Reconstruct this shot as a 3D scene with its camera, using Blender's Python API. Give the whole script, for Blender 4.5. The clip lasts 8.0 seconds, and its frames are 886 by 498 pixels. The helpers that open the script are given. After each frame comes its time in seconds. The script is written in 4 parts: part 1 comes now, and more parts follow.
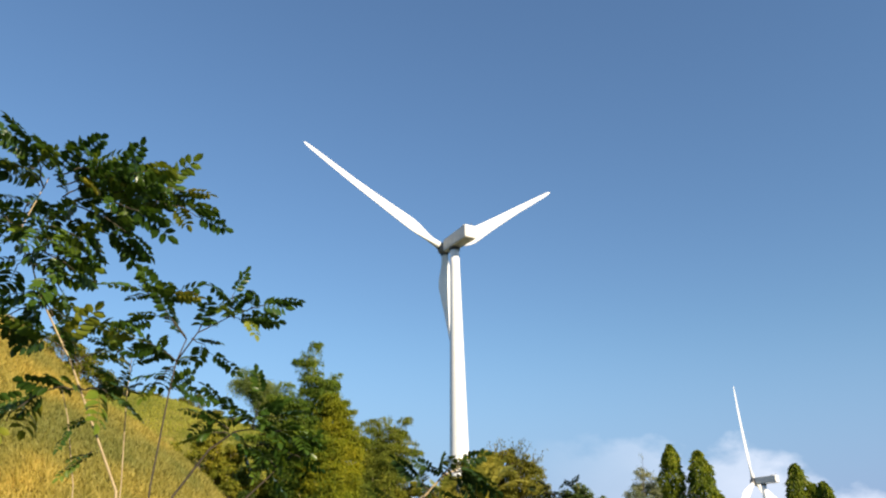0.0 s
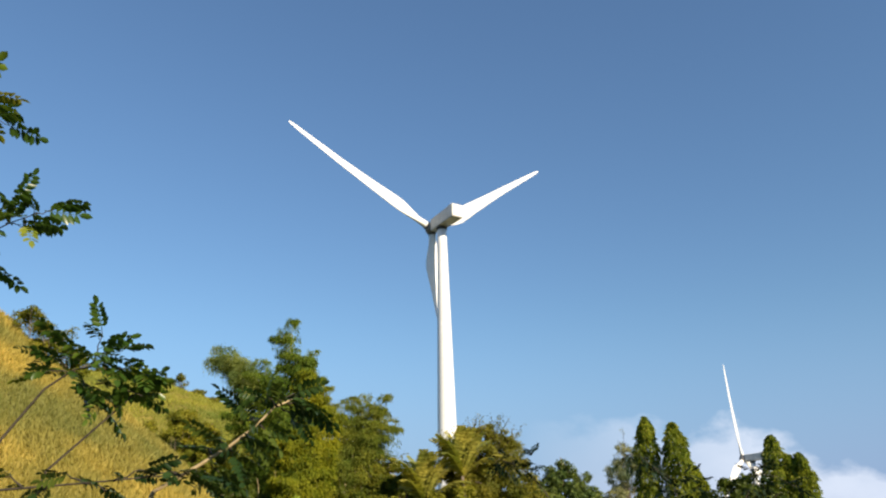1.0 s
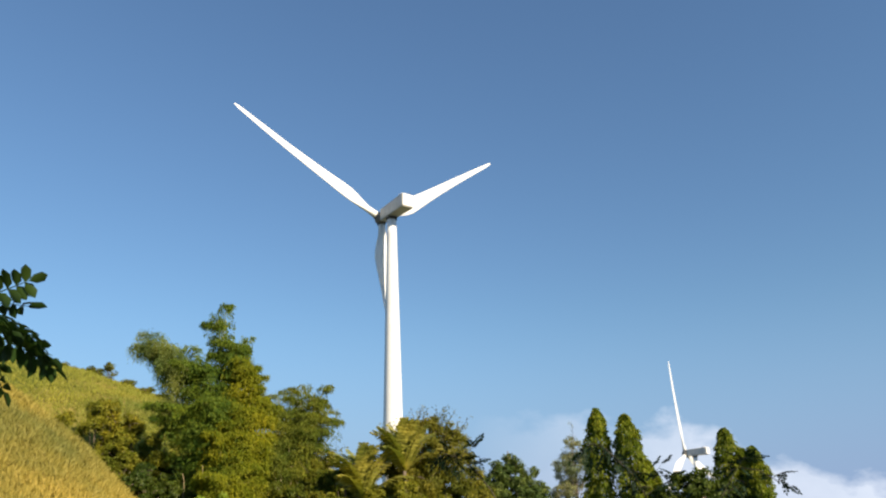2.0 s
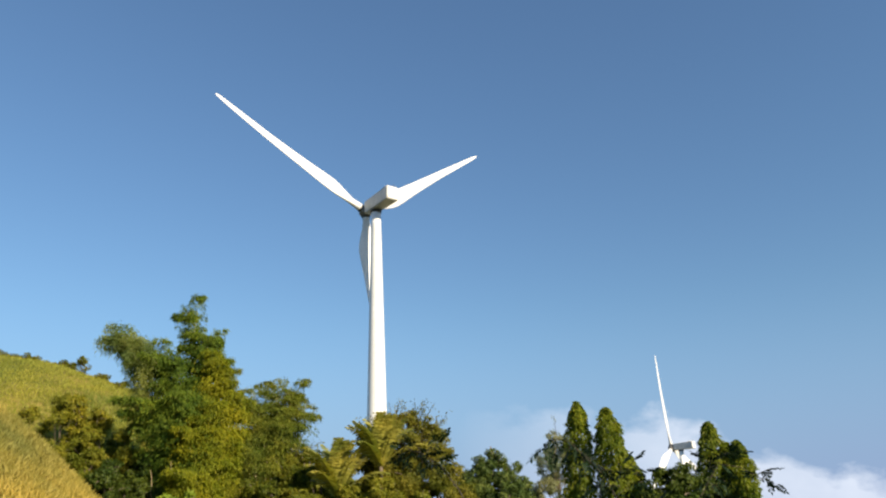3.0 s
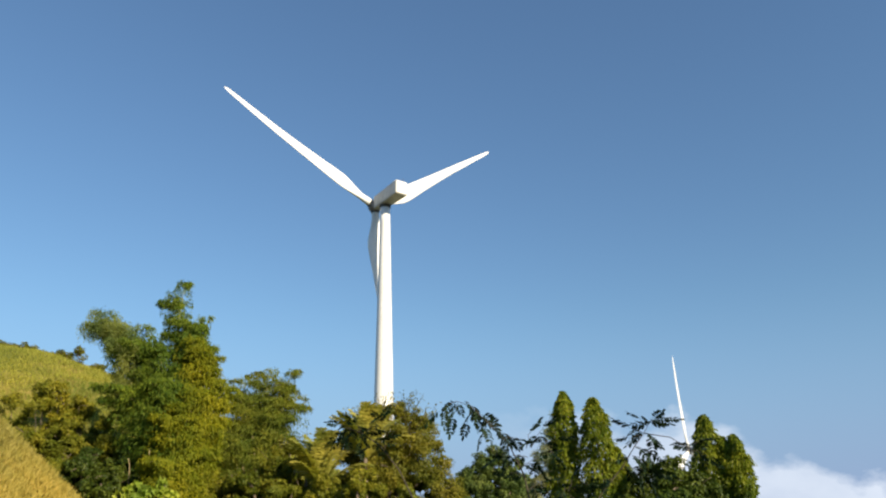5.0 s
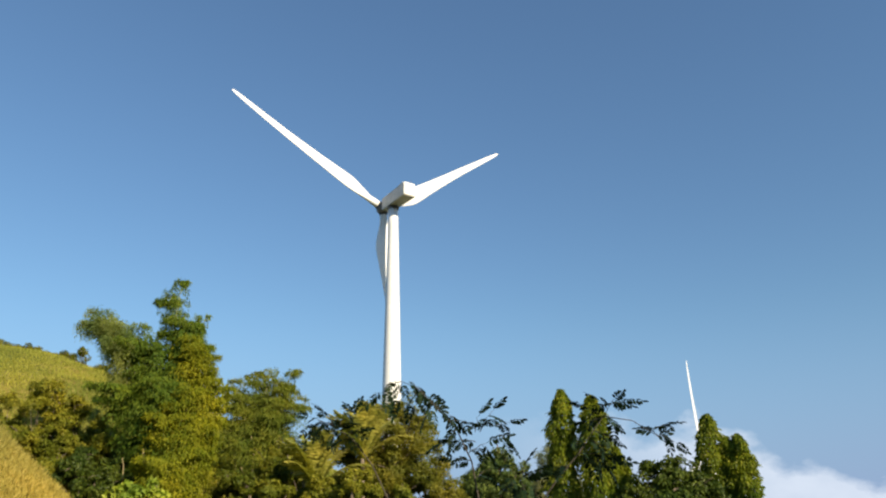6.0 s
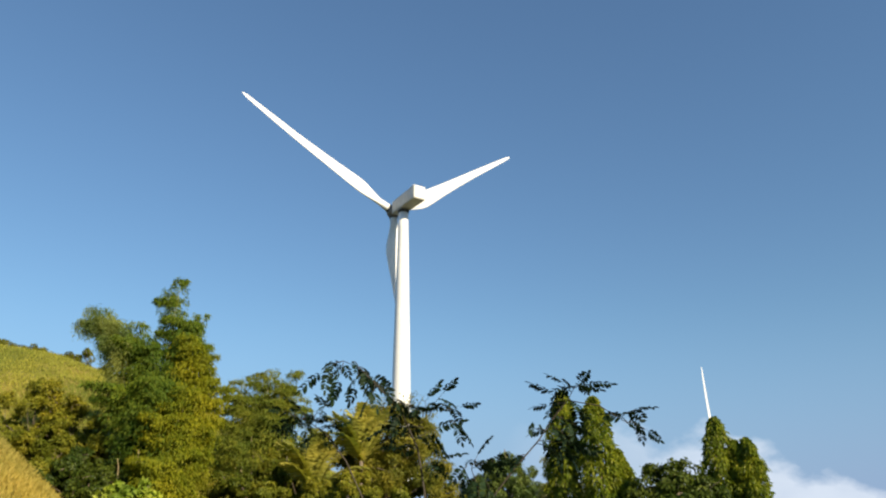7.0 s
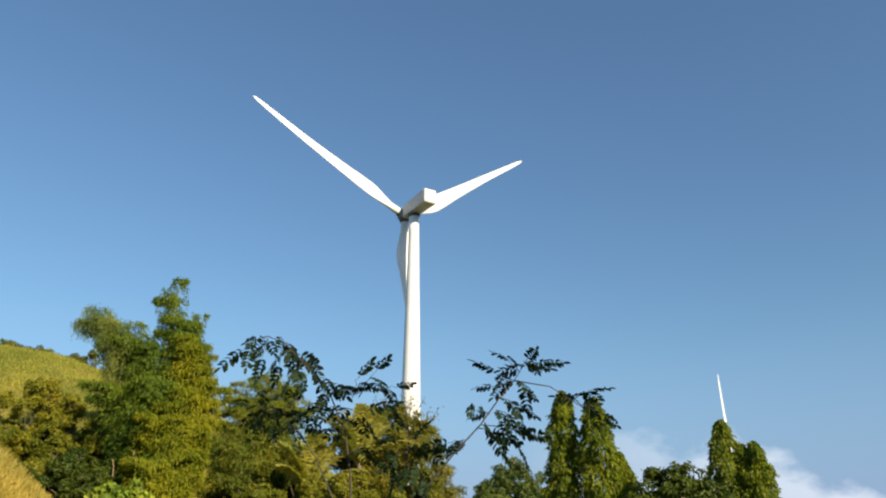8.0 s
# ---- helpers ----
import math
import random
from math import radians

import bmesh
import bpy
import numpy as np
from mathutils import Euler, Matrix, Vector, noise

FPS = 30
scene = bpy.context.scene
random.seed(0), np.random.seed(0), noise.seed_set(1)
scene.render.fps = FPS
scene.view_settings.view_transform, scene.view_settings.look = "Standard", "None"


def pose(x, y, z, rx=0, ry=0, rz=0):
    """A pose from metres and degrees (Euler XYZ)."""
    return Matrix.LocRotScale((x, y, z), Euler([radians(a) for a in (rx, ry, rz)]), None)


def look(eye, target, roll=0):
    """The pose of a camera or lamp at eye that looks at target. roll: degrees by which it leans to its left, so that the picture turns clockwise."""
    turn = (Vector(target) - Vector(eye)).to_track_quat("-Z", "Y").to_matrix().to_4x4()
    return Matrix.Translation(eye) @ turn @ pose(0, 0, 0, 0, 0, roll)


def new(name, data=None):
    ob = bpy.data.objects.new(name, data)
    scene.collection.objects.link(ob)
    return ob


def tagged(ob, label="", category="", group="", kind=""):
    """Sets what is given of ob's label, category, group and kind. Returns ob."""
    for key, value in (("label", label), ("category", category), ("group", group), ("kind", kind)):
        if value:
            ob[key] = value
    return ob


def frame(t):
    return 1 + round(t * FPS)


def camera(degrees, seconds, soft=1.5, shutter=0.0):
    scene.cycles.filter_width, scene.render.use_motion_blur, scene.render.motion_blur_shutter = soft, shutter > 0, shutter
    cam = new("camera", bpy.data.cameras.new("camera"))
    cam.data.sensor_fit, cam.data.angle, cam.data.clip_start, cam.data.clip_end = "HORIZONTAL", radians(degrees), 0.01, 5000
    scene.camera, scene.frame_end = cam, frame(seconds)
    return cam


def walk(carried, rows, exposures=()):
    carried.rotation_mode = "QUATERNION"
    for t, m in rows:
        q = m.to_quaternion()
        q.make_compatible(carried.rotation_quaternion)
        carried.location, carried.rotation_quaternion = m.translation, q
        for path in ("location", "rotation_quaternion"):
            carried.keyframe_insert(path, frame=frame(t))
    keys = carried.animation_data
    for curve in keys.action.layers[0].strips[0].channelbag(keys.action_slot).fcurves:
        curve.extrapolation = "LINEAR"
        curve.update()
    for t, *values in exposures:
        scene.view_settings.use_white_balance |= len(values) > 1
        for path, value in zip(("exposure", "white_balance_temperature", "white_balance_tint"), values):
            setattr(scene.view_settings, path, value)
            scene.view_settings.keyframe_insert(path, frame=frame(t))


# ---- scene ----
cam = camera(62, 8.0, 2.2)
PATH = [
    (0.0, look((-0.324, -0.630, 1.995), (-1.70, 91.13, 41.72), -0.994)),
    (0.5, look((0.584, -0.449, 1.644), (-2.61, 91.55, 40.71), -0.976)),
    (1.0, look((1.239, 0.487, 1.610), (0.67, 93.18, 39.12), -1.563)),
    (1.5, look((1.650, 2.498, 1.703), (4.35, 95.51, 38.32), -1.746)),
    (2.0, look((1.741, 4.176, 1.890), (7.71, 96.99, 38.64), -2.004)),
    (3.5, look((3.425, 6.617, 2.107), (11.00, 99.70, 37.87), -2.270)),
    (4.0, look((4.111, 7.215, 1.932), (10.93, 100.37, 37.65), -2.054)),
    (4.5, look((4.757, 7.742, 1.739), (10.47, 100.87, 37.71), -1.571)),
    (6.0, look((6.630, 9.355, 1.349), (9.62, 102.26, 38.23), -1.062)),
    (6.5, look((7.277, 10.130, 1.258), (9.09, 102.90, 38.56), -0.741)),
    (7.0, look((7.718, 10.699, 1.202), (8.71, 103.32, 38.88), -0.521)),
    (7.5, look((8.284, 11.325, 1.120), (8.26, 103.82, 39.14), -0.315)),
    (8.0, look((8.849, 11.950, 1.061), (7.74, 104.23, 39.57), 0.077)),
]
walk(cam, PATH, [(0.0, 0.80, 6230, 13), (1.0, 0.72, 6230, 12.5), (4.5, 0.68, 6260, 11), (8.0, 0.68, 6320, 9.5)])

# ---- world, sun ----
SUN_AZ, SUN_EL = 140.0, 24.0      # degrees clockwise from +y, degrees above the horizon


def world_sky():
    w = bpy.data.worlds.new("sky")
    scene.world = w
    w.use_nodes = True
    nt = w.node_tree
    nt.nodes.clear()
    N, L = nt.nodes.new, nt.links.new
    out, bg = N("ShaderNodeOutputWorld"), N("ShaderNodeBackground")
    sky = N("ShaderNodeTexSky")
    sky.sky_type, sky.sun_disc = "NISHITA", False
    sky.sun_elevation, sky.sun_rotation = radians(SUN_EL), radians(SUN_AZ)
    sky.altitude, sky.air_density, sky.dust_density, sky.ozone_density = 0, 1.4, 0.0, 5.0
    tc, sep = N("ShaderNodeTexCoord"), N("ShaderNodeSeparateXYZ")
    L(tc.outputs["Generated"], sep.inputs[0])

    def m(op, a, b=0.0, clamp=False):
        n = N("ShaderNodeMath")
        n.operation, n.use_clamp = op, clamp
        for s, v in zip(n.inputs, (a, b)):
            if isinstance(v, (int, float)):
                s.default_value = v
            else:
                L(v, s)
        return n.outputs[0]

    x, z = sep.outputs["X"], sep.outputs["Z"]
    # top of the low cloud bank, sinking towards +x
    level = m("SUBTRACT", 0.152, m("MULTIPLY", 0.09, m("SUBTRACT", x, 0.125)))
    fall = m("SUBTRACT", 0.132, m("MULTIPLY", 0.40, m("SUBTRACT", x, 0.345)))
    rise = m("ADD", 0.150, m("MULTIPLY", 1.6, m("SUBTRACT", x, 0.100)))
    top = m("MAXIMUM", m("MINIMUM", m("MINIMUM", fall, level), rise), 0.02)
    mp = N("ShaderNodeMapping")
    mp.inputs["Scale"].default_value = (1.0, 1.0, 1.7)
    L(tc.outputs["Generated"], mp.inputs[0])
    no = N("ShaderNodeTexNoise")
    no.inputs["Scale"].default_value, no.inputs["Detail"].default_value = 13.0, 9.0
    no.inputs["Roughness"].default_value = 0.55
    L(mp.outputs[0], no.inputs[0])
    puff = m("MULTIPLY", m("SUBTRACT", no.outputs["Fac"], 0.50), 0.11)
    d = m("ADD", m("SUBTRACT", top, z), puff)
    dense = m("ADD", 0.30, m("MULTIPLY", m("SUBTRACT", x, 0.18), 3.2), True)      # thin wisps, then the thick bank
    mask = m("MULTIPLY", m("MULTIPLY", d, 42.0, True), m("MULTIPLY", dense, CLOUD_COVER), True)
    no2 = N("ShaderNodeTexNoise")
    no2.inputs["Scale"].default_value, no2.inputs["Detail"].default_value = 9.0, 6.0
    L(mp.outputs[0], no2.inputs[0])
    thick = m("MULTIPLY", mask, m("ADD", 0.25, m("MULTIPLY", no2.outputs["Fac"], 1.1)), True)
    mix = N("ShaderNodeMix")
    mix.data_type = "RGBA"
    L(thick, mix.inputs["Factor"])
    # pale blue haze towards the horizon
    haze = N("ShaderNodeMix")
    haze.data_type = "RGBA"
    low = N("ShaderNodeMapRange")
    low.interpolation_type = "SMOOTHSTEP"
    for key, v in (("From Min", 0.30), ("From Max", 0.0), ("To Min", 0.07), ("To Max", 0.85)):
        low.inputs[key].default_value = v
    L(z, low.inputs["Value"])
    L(low.outputs[0], haze.inputs["Factor"])
    # clear mountain air: slightly deeper and less red overhead
    clear = N("ShaderNodeMix")
    clear.data_type, clear.blend_type = "RGBA", "MULTIPLY"
    clear.inputs["Factor"].default_value = 1.0
    clear.inputs["B"].default_value = (0.94, 0.985, 0.975, 1)
    L(sky.outputs[0], clear.inputs["A"])
    L(clear.outputs["Result"], haze.inputs["A"])
    haze.inputs["B"].default_value = HAZE_BLUE
    L(haze.outputs["Result"], mix.inputs["A"])
    mix.inputs["B"].default_value = CLOUD_WHITE
    L(mix.outputs["Result"], bg.inputs["Color"])
    bg.inputs["Strength"].default_value = SKY_STRENGTH
    L(bg.outputs[0], out.inputs[0])


SKY_STRENGTH, CLOUD_COVER, CLOUD_WHITE, HAZE_BLUE = 0.080, 0.96, (6.3, 6.75, 7.4, 1), (1.92, 2.84, 4.98, 1)
world_sky()
sun = new("sun", bpy.data.lights.new("sun", "SUN"))
sun.data.energy, sun.data.angle, sun.data.color = 5.0, radians(0.5), (1.0, 0.845, 0.60)
sun_way = Vector((math.sin(radians(SUN_AZ)) * math.cos(radians(SUN_EL)), math.cos(radians(SUN_AZ)) * math.cos(radians(SUN_EL)), math.sin(radians(SUN_EL))))
sun.matrix_world = look(sun_way * 300, (0, 0, 0))

# ---- materials ----


def node_mat(name):
    mt = bpy.data.materials.new(name)
    mt.use_nodes = True
    nt = mt.node_tree
    return mt, nt, nt.nodes["Principled BSDF"], nt.nodes["Material Output"]


def ramp(nt, fac, stops):
    r = nt.nodes.new("ShaderNodeValToRGB")
    while len(r.color_ramp.elements) < len(stops):
        r.color_ramp.elements.new(0.5)
    for e, (p, c) in zip(r.color_ramp.elements, stops):
        e.position, e.color = p, (*c, 1)
    nt.links.new(fac, r.inputs[0])
    return r.outputs[0]


def noise_tex(nt, scale, detail=6.0, coords="Object"):
    tc, n = nt.nodes.new("ShaderNodeTexCoord"), nt.nodes.new("ShaderNodeTexNoise")
    n.inputs["Scale"].default_value, n.inputs["Detail"].default_value = scale, detail
    nt.links.new(tc.outputs[coords], n.inputs["Vector"])
    return n.outputs["Fac"]


def blend(nt, a, b, fac, mode="MIX"):
    mx = nt.nodes.new("ShaderNodeMix")
    mx.data_type, mx.blend_type = "RGBA", mode
    for s, v in ((mx.inputs["Factor"], fac), (mx.inputs["A"], a), (mx.inputs["B"], b)):
        if isinstance(v, (int, float)):
            s.default_value = v
        elif isinstance(v, tuple):
            s.default_value = (*v, 1)
        else:
            nt.links.new(v, s)
    return mx.outputs["Result"]


def bump(nt, bsdf, height, strength, distance):
    b = nt.nodes.new("ShaderNodeBump")
    b.inputs["Strength"].default_value, b.inputs["Distance"].default_value = strength, distance
    nt.links.new(height, b.inputs["Height"])
    nt.links.new(b.outputs[0], bsdf.inputs["Normal"])


LEAF_TONE = 0.83


def leaf_mat(name, stops, through_light=0.3, rough=0.5, single=False, patch=0.35, gloss=0.35):
    """Leaves: colour varies from leaf to leaf and in patches, and some light comes through."""
    mt, nt, bsdf, out = node_mat(name)
    if single:
        rnd = nt.nodes.new("ShaderNodeObjectInfo").outputs["Random"]
    else:
        rnd = nt.nodes.new("ShaderNodeNewGeometry").outputs["Random Per Island"]
    col = ramp(nt, rnd, [(p, tuple(LEAF_TONE * v for v in c)) for p, c in stops])
    n = noise_tex(nt, patch, 3)
    col = blend(nt, col, ramp(nt, n, [(0.35, (0.6, 0.72, 0.7)), (0.65, (1.25, 1.15, 0.9))]), 1.0, "MULTIPLY")
    nt.links.new(col, bsdf.inputs["Base Color"])
    bsdf.inputs["Roughness"].default_value = rough
    bsdf.inputs["Specular IOR Level"].default_value = gloss if single else 0.14
    tr, mix = nt.nodes.new("ShaderNodeBsdfTranslucent"), nt.nodes.new("ShaderNodeMixShader")
    nt.links.new(blend(nt, col, (1.5, 1.6, 0.7), 1.0, "MULTIPLY"), tr.inputs["Color"])
    mix.inputs[0].default_value = through_light
    nt.links.new(bsdf.outputs[0], mix.inputs[1])
    nt.links.new(tr.outputs[0], mix.inputs[2])
    nt.links.new(mix.outputs[0], out.inputs["Surface"])
    return mt


def paint_white(name):
    mt, nt, bsdf, out = node_mat(name)
    n1, n2 = noise_tex(nt, 0.25, 5), noise_tex(nt, 3.0, 8)
    col = blend(nt, ramp(nt, n1, [(0.3, (0.74, 0.74, 0.72)), (0.7, (0.82, 0.82, 0.80))]), ramp(nt, n2, [(0.25, (0.86, 0.84, 0.8)), (0.5, (1, 1, 1))]), 1.0, "MULTIPLY")
    nt.links.new(col, bsdf.inputs["Base Color"])
    bsdf.inputs["Roughness"].default_value = 0.38
    return mt


def plain(name, a, b, scale, rough, bump_d=0.0):
    mt, nt, bsdf, out = node_mat(name)
    n = noise_tex(nt, scale, 8)
    nt.links.new(ramp(nt, n, [(0.3, a), (0.7, b)]), bsdf.inputs["Base Color"])
    bsdf.inputs["Roughness"].default_value = rough
    if bump_d:
        bump(nt, bsdf, n, 0.6, bump_d)
    return mt


def ground_mat():
    mt, nt, bsdf, out = node_mat("hillside_grass")
    big, mid, fine = noise_tex(nt, 0.05, 5), noise_tex(nt, 0.6, 6), noise_tex(nt, 7.0, 8)
    dry = ramp(nt, mid, [(0.25, (0.27, 0.22, 0.045)), (0.5, (0.40, 0.31, 0.075)), (0.75, (0.50, 0.38, 0.11))])
    green = ramp(nt, mid, [(0.25, (0.09, 0.12, 0.02)), (0.75, (0.24, 0.25, 0.05))])
    col = blend(nt, green, dry, ramp(nt, big, [(0.38, (0, 0, 0)), (0.62, (1, 1, 1))]))
    col = blend(nt, col, ramp(nt, fine, [(0.3, (0.5, 0.5, 0.46)), (0.7, (1.0, 1.0, 0.96))]), 1.0, "MULTIPLY")
    # woodland floor away from the open hill
    tc, sp = nt.nodes.new("ShaderNodeTexCoord"), nt.nodes.new("ShaderNodeSeparateXYZ")
    nt.links.new(tc.outputs["Object"], sp.inputs[0])

    def band(sock, a, c):
        mr = nt.nodes.new("ShaderNodeMapRange")
        mr.interpolation_type = "SMOOTHSTEP"
        mr.inputs["From Min"].default_value, mr.inputs["From Max"].default_value = a, c
        nt.links.new(sock, mr.inputs["Value"])
        return mr.outputs[0]

    def times(a, c):
        mu = nt.nodes.new("ShaderNodeMath")
        mu.operation = "MULTIPLY"
        nt.links.new(a, mu.inputs[0])
        nt.links.new(c, mu.inputs[1])
        return mu.outputs[0]

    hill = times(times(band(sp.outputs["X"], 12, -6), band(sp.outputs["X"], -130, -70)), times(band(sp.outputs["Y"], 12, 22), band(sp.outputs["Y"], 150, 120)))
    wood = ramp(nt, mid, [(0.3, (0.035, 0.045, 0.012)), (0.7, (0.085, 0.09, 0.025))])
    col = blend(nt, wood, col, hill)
    nt.links.new(col, bsdf.inputs["Base Color"])
    bsdf.inputs["Roughness"].default_value = 0.95
    bsdf.inputs["Specular IOR Level"].default_value = 0.1
    bump(nt, bsdf, fine, 0.8, 0.25)
    return mt


M_GROUND = ground_mat()
M_WHITE = paint_white("white_turbine_paint")
# nacelle white toned down: the shade of its side is in the paint
M_NACELLE = plain("shade_toned_nacelle_paint", (0.50, 0.47, 0.42), (0.66, 0.64, 0.60), 0.7, 0.45)
# hub darkened to grey-brown: the shade between the blades is in its colour
M_HUB = plain("shade_toned_hub_paint", (0.16, 0.14, 0.12), (0.30, 0.27, 0.24), 1.1, 0.55)
M_DARK = plain("dark_seal", (0.05, 0.05, 0.05), (0.10, 0.095, 0.09), 2.0, 0.6)
M_BARK = plain("grey_brown_bark", (0.10, 0.075, 0.05), (0.24, 0.19, 0.13), 9.0, 0.9, 0.01)
M_TWIG = plain("dark_twig_bark", (0.028, 0.023, 0.015), (0.070, 0.053, 0.031), 14.0, 0.8, 0.002)
M_STALK = plain("pale_tan_stem", (0.26, 0.19, 0.09), (0.48, 0.37, 0.20), 14.0, 0.7, 0.003)
M_CULM = plain("yellow_green_culm", (0.20, 0.20, 0.05), (0.34, 0.30, 0.10), 1.5, 0.5)
# light and shade in the colour: bluer for the shaded bamboo, yellower for sunlit
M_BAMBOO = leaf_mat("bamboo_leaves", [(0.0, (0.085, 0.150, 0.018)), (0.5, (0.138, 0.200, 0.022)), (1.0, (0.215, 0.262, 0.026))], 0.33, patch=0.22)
M_BAMYEL = leaf_mat("bamboo_leaves_sun_in_colour", [(0.0, (0.175, 0.208, 0.010)), (0.5, (0.258, 0.27, 0.013)), (1.0, (0.35, 0.33, 0.018))], 0.33, patch=0.3)
M_BAMTOP = leaf_mat("young_bamboo_leaves", [(0.0, (0.23, 0.28, 0.08)), (1.0, (0.36, 0.39, 0.13))], 0.5)
M_THICKET = leaf_mat("thicket_leaves", [(0.0, (0.115, 0.155, 0.018)), (0.5, (0.185, 0.22, 0.024)), (1.0, (0.28, 0.28, 0.04))], 0.33)
M_OLIVE = leaf_mat("olive_brown_leaves", [(0.0, (0.125, 0.132, 0.017)), (0.5, (0.198, 0.190, 0.022)), (1.0, (0.30, 0.268, 0.040))], 0.36)
# scrub green made brighter and yellower: sunlight put into the colour
M_GULLY = leaf_mat("olive_shrub_leaves_sun_in_colour", [(0.0, (0.165, 0.175, 0.016)), (0.5, (0.25, 0.245, 0.022)), (1.0, (0.34, 0.305, 0.038))], 0.33)
M_LAYERED = leaf_mat("blue_green_leaves", [(0.0, (0.072, 0.108, 0.030)), (0.6, (0.125, 0.170, 0.044)), (1.0, (0.19, 0.235, 0.058))], 0.3, 0.4)
M_MAST = leaf_mat("mast_tree_leaves", [(0.0, (0.10, 0.145, 0.012)), (0.6, (0.185, 0.225, 0.017)), (1.0, (0.28, 0.29, 0.025))], 0.35, 0.42)
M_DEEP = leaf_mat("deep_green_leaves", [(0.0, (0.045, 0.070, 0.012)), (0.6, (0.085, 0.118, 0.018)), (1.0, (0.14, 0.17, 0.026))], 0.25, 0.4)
M_FADED = leaf_mat("faded_grey_green_leaves", [(0.0, (0.19, 0.21, 0.11)), (1.0, (0.40, 0.40, 0.24))], 0.34)
M_SCRUB = leaf_mat("scrub_leaves", [(0.0, (0.11, 0.135, 0.012)), (0.5, (0.18, 0.185, 0.016)), (1.0, (0.26, 0.24, 0.025))], 0.33)
M_PINNATE = leaf_mat("glossy_green_leaflets", [(0.0, (0.035, 0.075, 0.012)), (0.7, (0.07, 0.125, 0.018)), (0.92, (0.17, 0.225, 0.024)), (1.0, (0.32, 0.27, 0.035))], 0.22, 0.32, True, 1.5)
# leaflet green taken down to near black: the saplings' shade is in it
M_SHADY = leaf_mat("leaflets_shade_in_colour", [(0.0, (0.010, 0.022, 0.012)), (1.0, (0.024, 0.046, 0.020))], 0.12, 0.55, True, 1.5, 0.12)
M_DUSKY = leaf_mat("deep_green_leaflets", [(0.0, (0.020, 0.045, 0.012)), (0.7, (0.042, 0.080, 0.018)), (1.0, (0.12, 0.15, 0.024))], 0.18, 0.4, True, 1.5, 0.25)
M_LIME = leaf_mat("lime_green_leaves", [(0.0, (0.26, 0.34, 0.03)), (1.0, (0.46, 0.50, 0.08))], 0.35)
M_PALM = leaf_mat("yellowing_palm_leaflets", [(0.0, (0.24, 0.24, 0.04)), (1.0, (0.46, 0.42, 0.10))], 0.3)
M_GRASS = leaf_mat("dry_golden_grass", [(0.0, (0.35, 0.292, 0.062)), (0.5, (0.485, 0.40, 0.11)), (1.0, (0.605, 0.49, 0.16))], 0.4, 0.8, False, 0.12)
M_GRASS_GREEN = leaf_mat("yellow_green_grass", [(0.0, (0.32, 0.33, 0.055)), (0.5, (0.40, 0.395, 0.08)), (1.0, (0.50, 0.46, 0.115))], 0.4, 0.8, False, 0.08)

# ---- mesh helpers ----
rng = np.random.default_rng(7)


def reseed(n):
    """Start the random numbers anew, so that one thing's shape doesn't hang on another's."""
    global rng
    rng = np.random.default_rng(n)



def mesh_ob(name, verts, faces, mat, parent=None, smooth=False, label=""):
    me = bpy.data.meshes.new(name)
    me.from_pydata([tuple(v) for v in verts], [], [tuple(f) for f in faces])
    me.materials.append(mat)
    if smooth:
        me.shade_smooth()
    ob = new(name, me)
    if parent:
        ob.parent = parent
    return tagged(ob, label)


def holder(name, x, y, z, label, category, group=""):
    ob = new(name)
    ob.location = (x, y, z)
    return tagged(ob, label, category, group)


def tube(path, radii, sides=8):
    """A tapered tube along a line of points: verts, faces."""
    path = [Vector(p) for p in path]
    V, Fc = [], []
    for i, p in enumerate(path):
        t = (path[min(i + 1, len(path) - 1)] - path[max(i - 1, 0)]).normalized()
        a = t.cross(Vector((0.31, 0.95, 0.1))).normalized()
        b = t.cross(a)
        for k in range(sides):
            q = 2 * math.pi * k / sides
            V.append(p + (a * math.cos(q) + b * math.sin(q)) * radii[i])
    for i in range(len(path) - 1):
        for k in range(sides):
            k2 = (k + 1) % sides
            Fc.append((i * sides + k, i * sides + k2, (i + 1) * sides + k2, (i + 1) * sides + k))
    Fc.append(tuple(range(sides))[::-1])
    Fc.append(tuple((len(path) - 1) * sides + k for k in range(sides)))
    return V, Fc


def tubes(list_of, sides=6):
    V, Fc = [], []
    for path, radii in list_of:
        v, f = tube(path, radii, sides)
        o = len(V)
        V += v
        Fc += [tuple(i + o for i in q) for q in f]
    return V, Fc


def arc(a, b, sag, n=7, wob=0.0):
    """Points from a to b that bow by sag (a vector) in the middle."""
    a, b, sag = Vector(a), Vector(b), Vector(sag)
    pts = []
    for i in range(n):
        t = i / (n - 1)
        p = a.lerp(b, t) + sag * (4 * t * (1 - t))
        if 0 < i < n - 1:
            p += Vector(rng.normal(0, wob, 3)) if wob else Vector()
        pts.append(p)
    return pts


def unit(a):
    return a / np.maximum(np.linalg.norm(a, axis=1, keepdims=True), 1e-6)


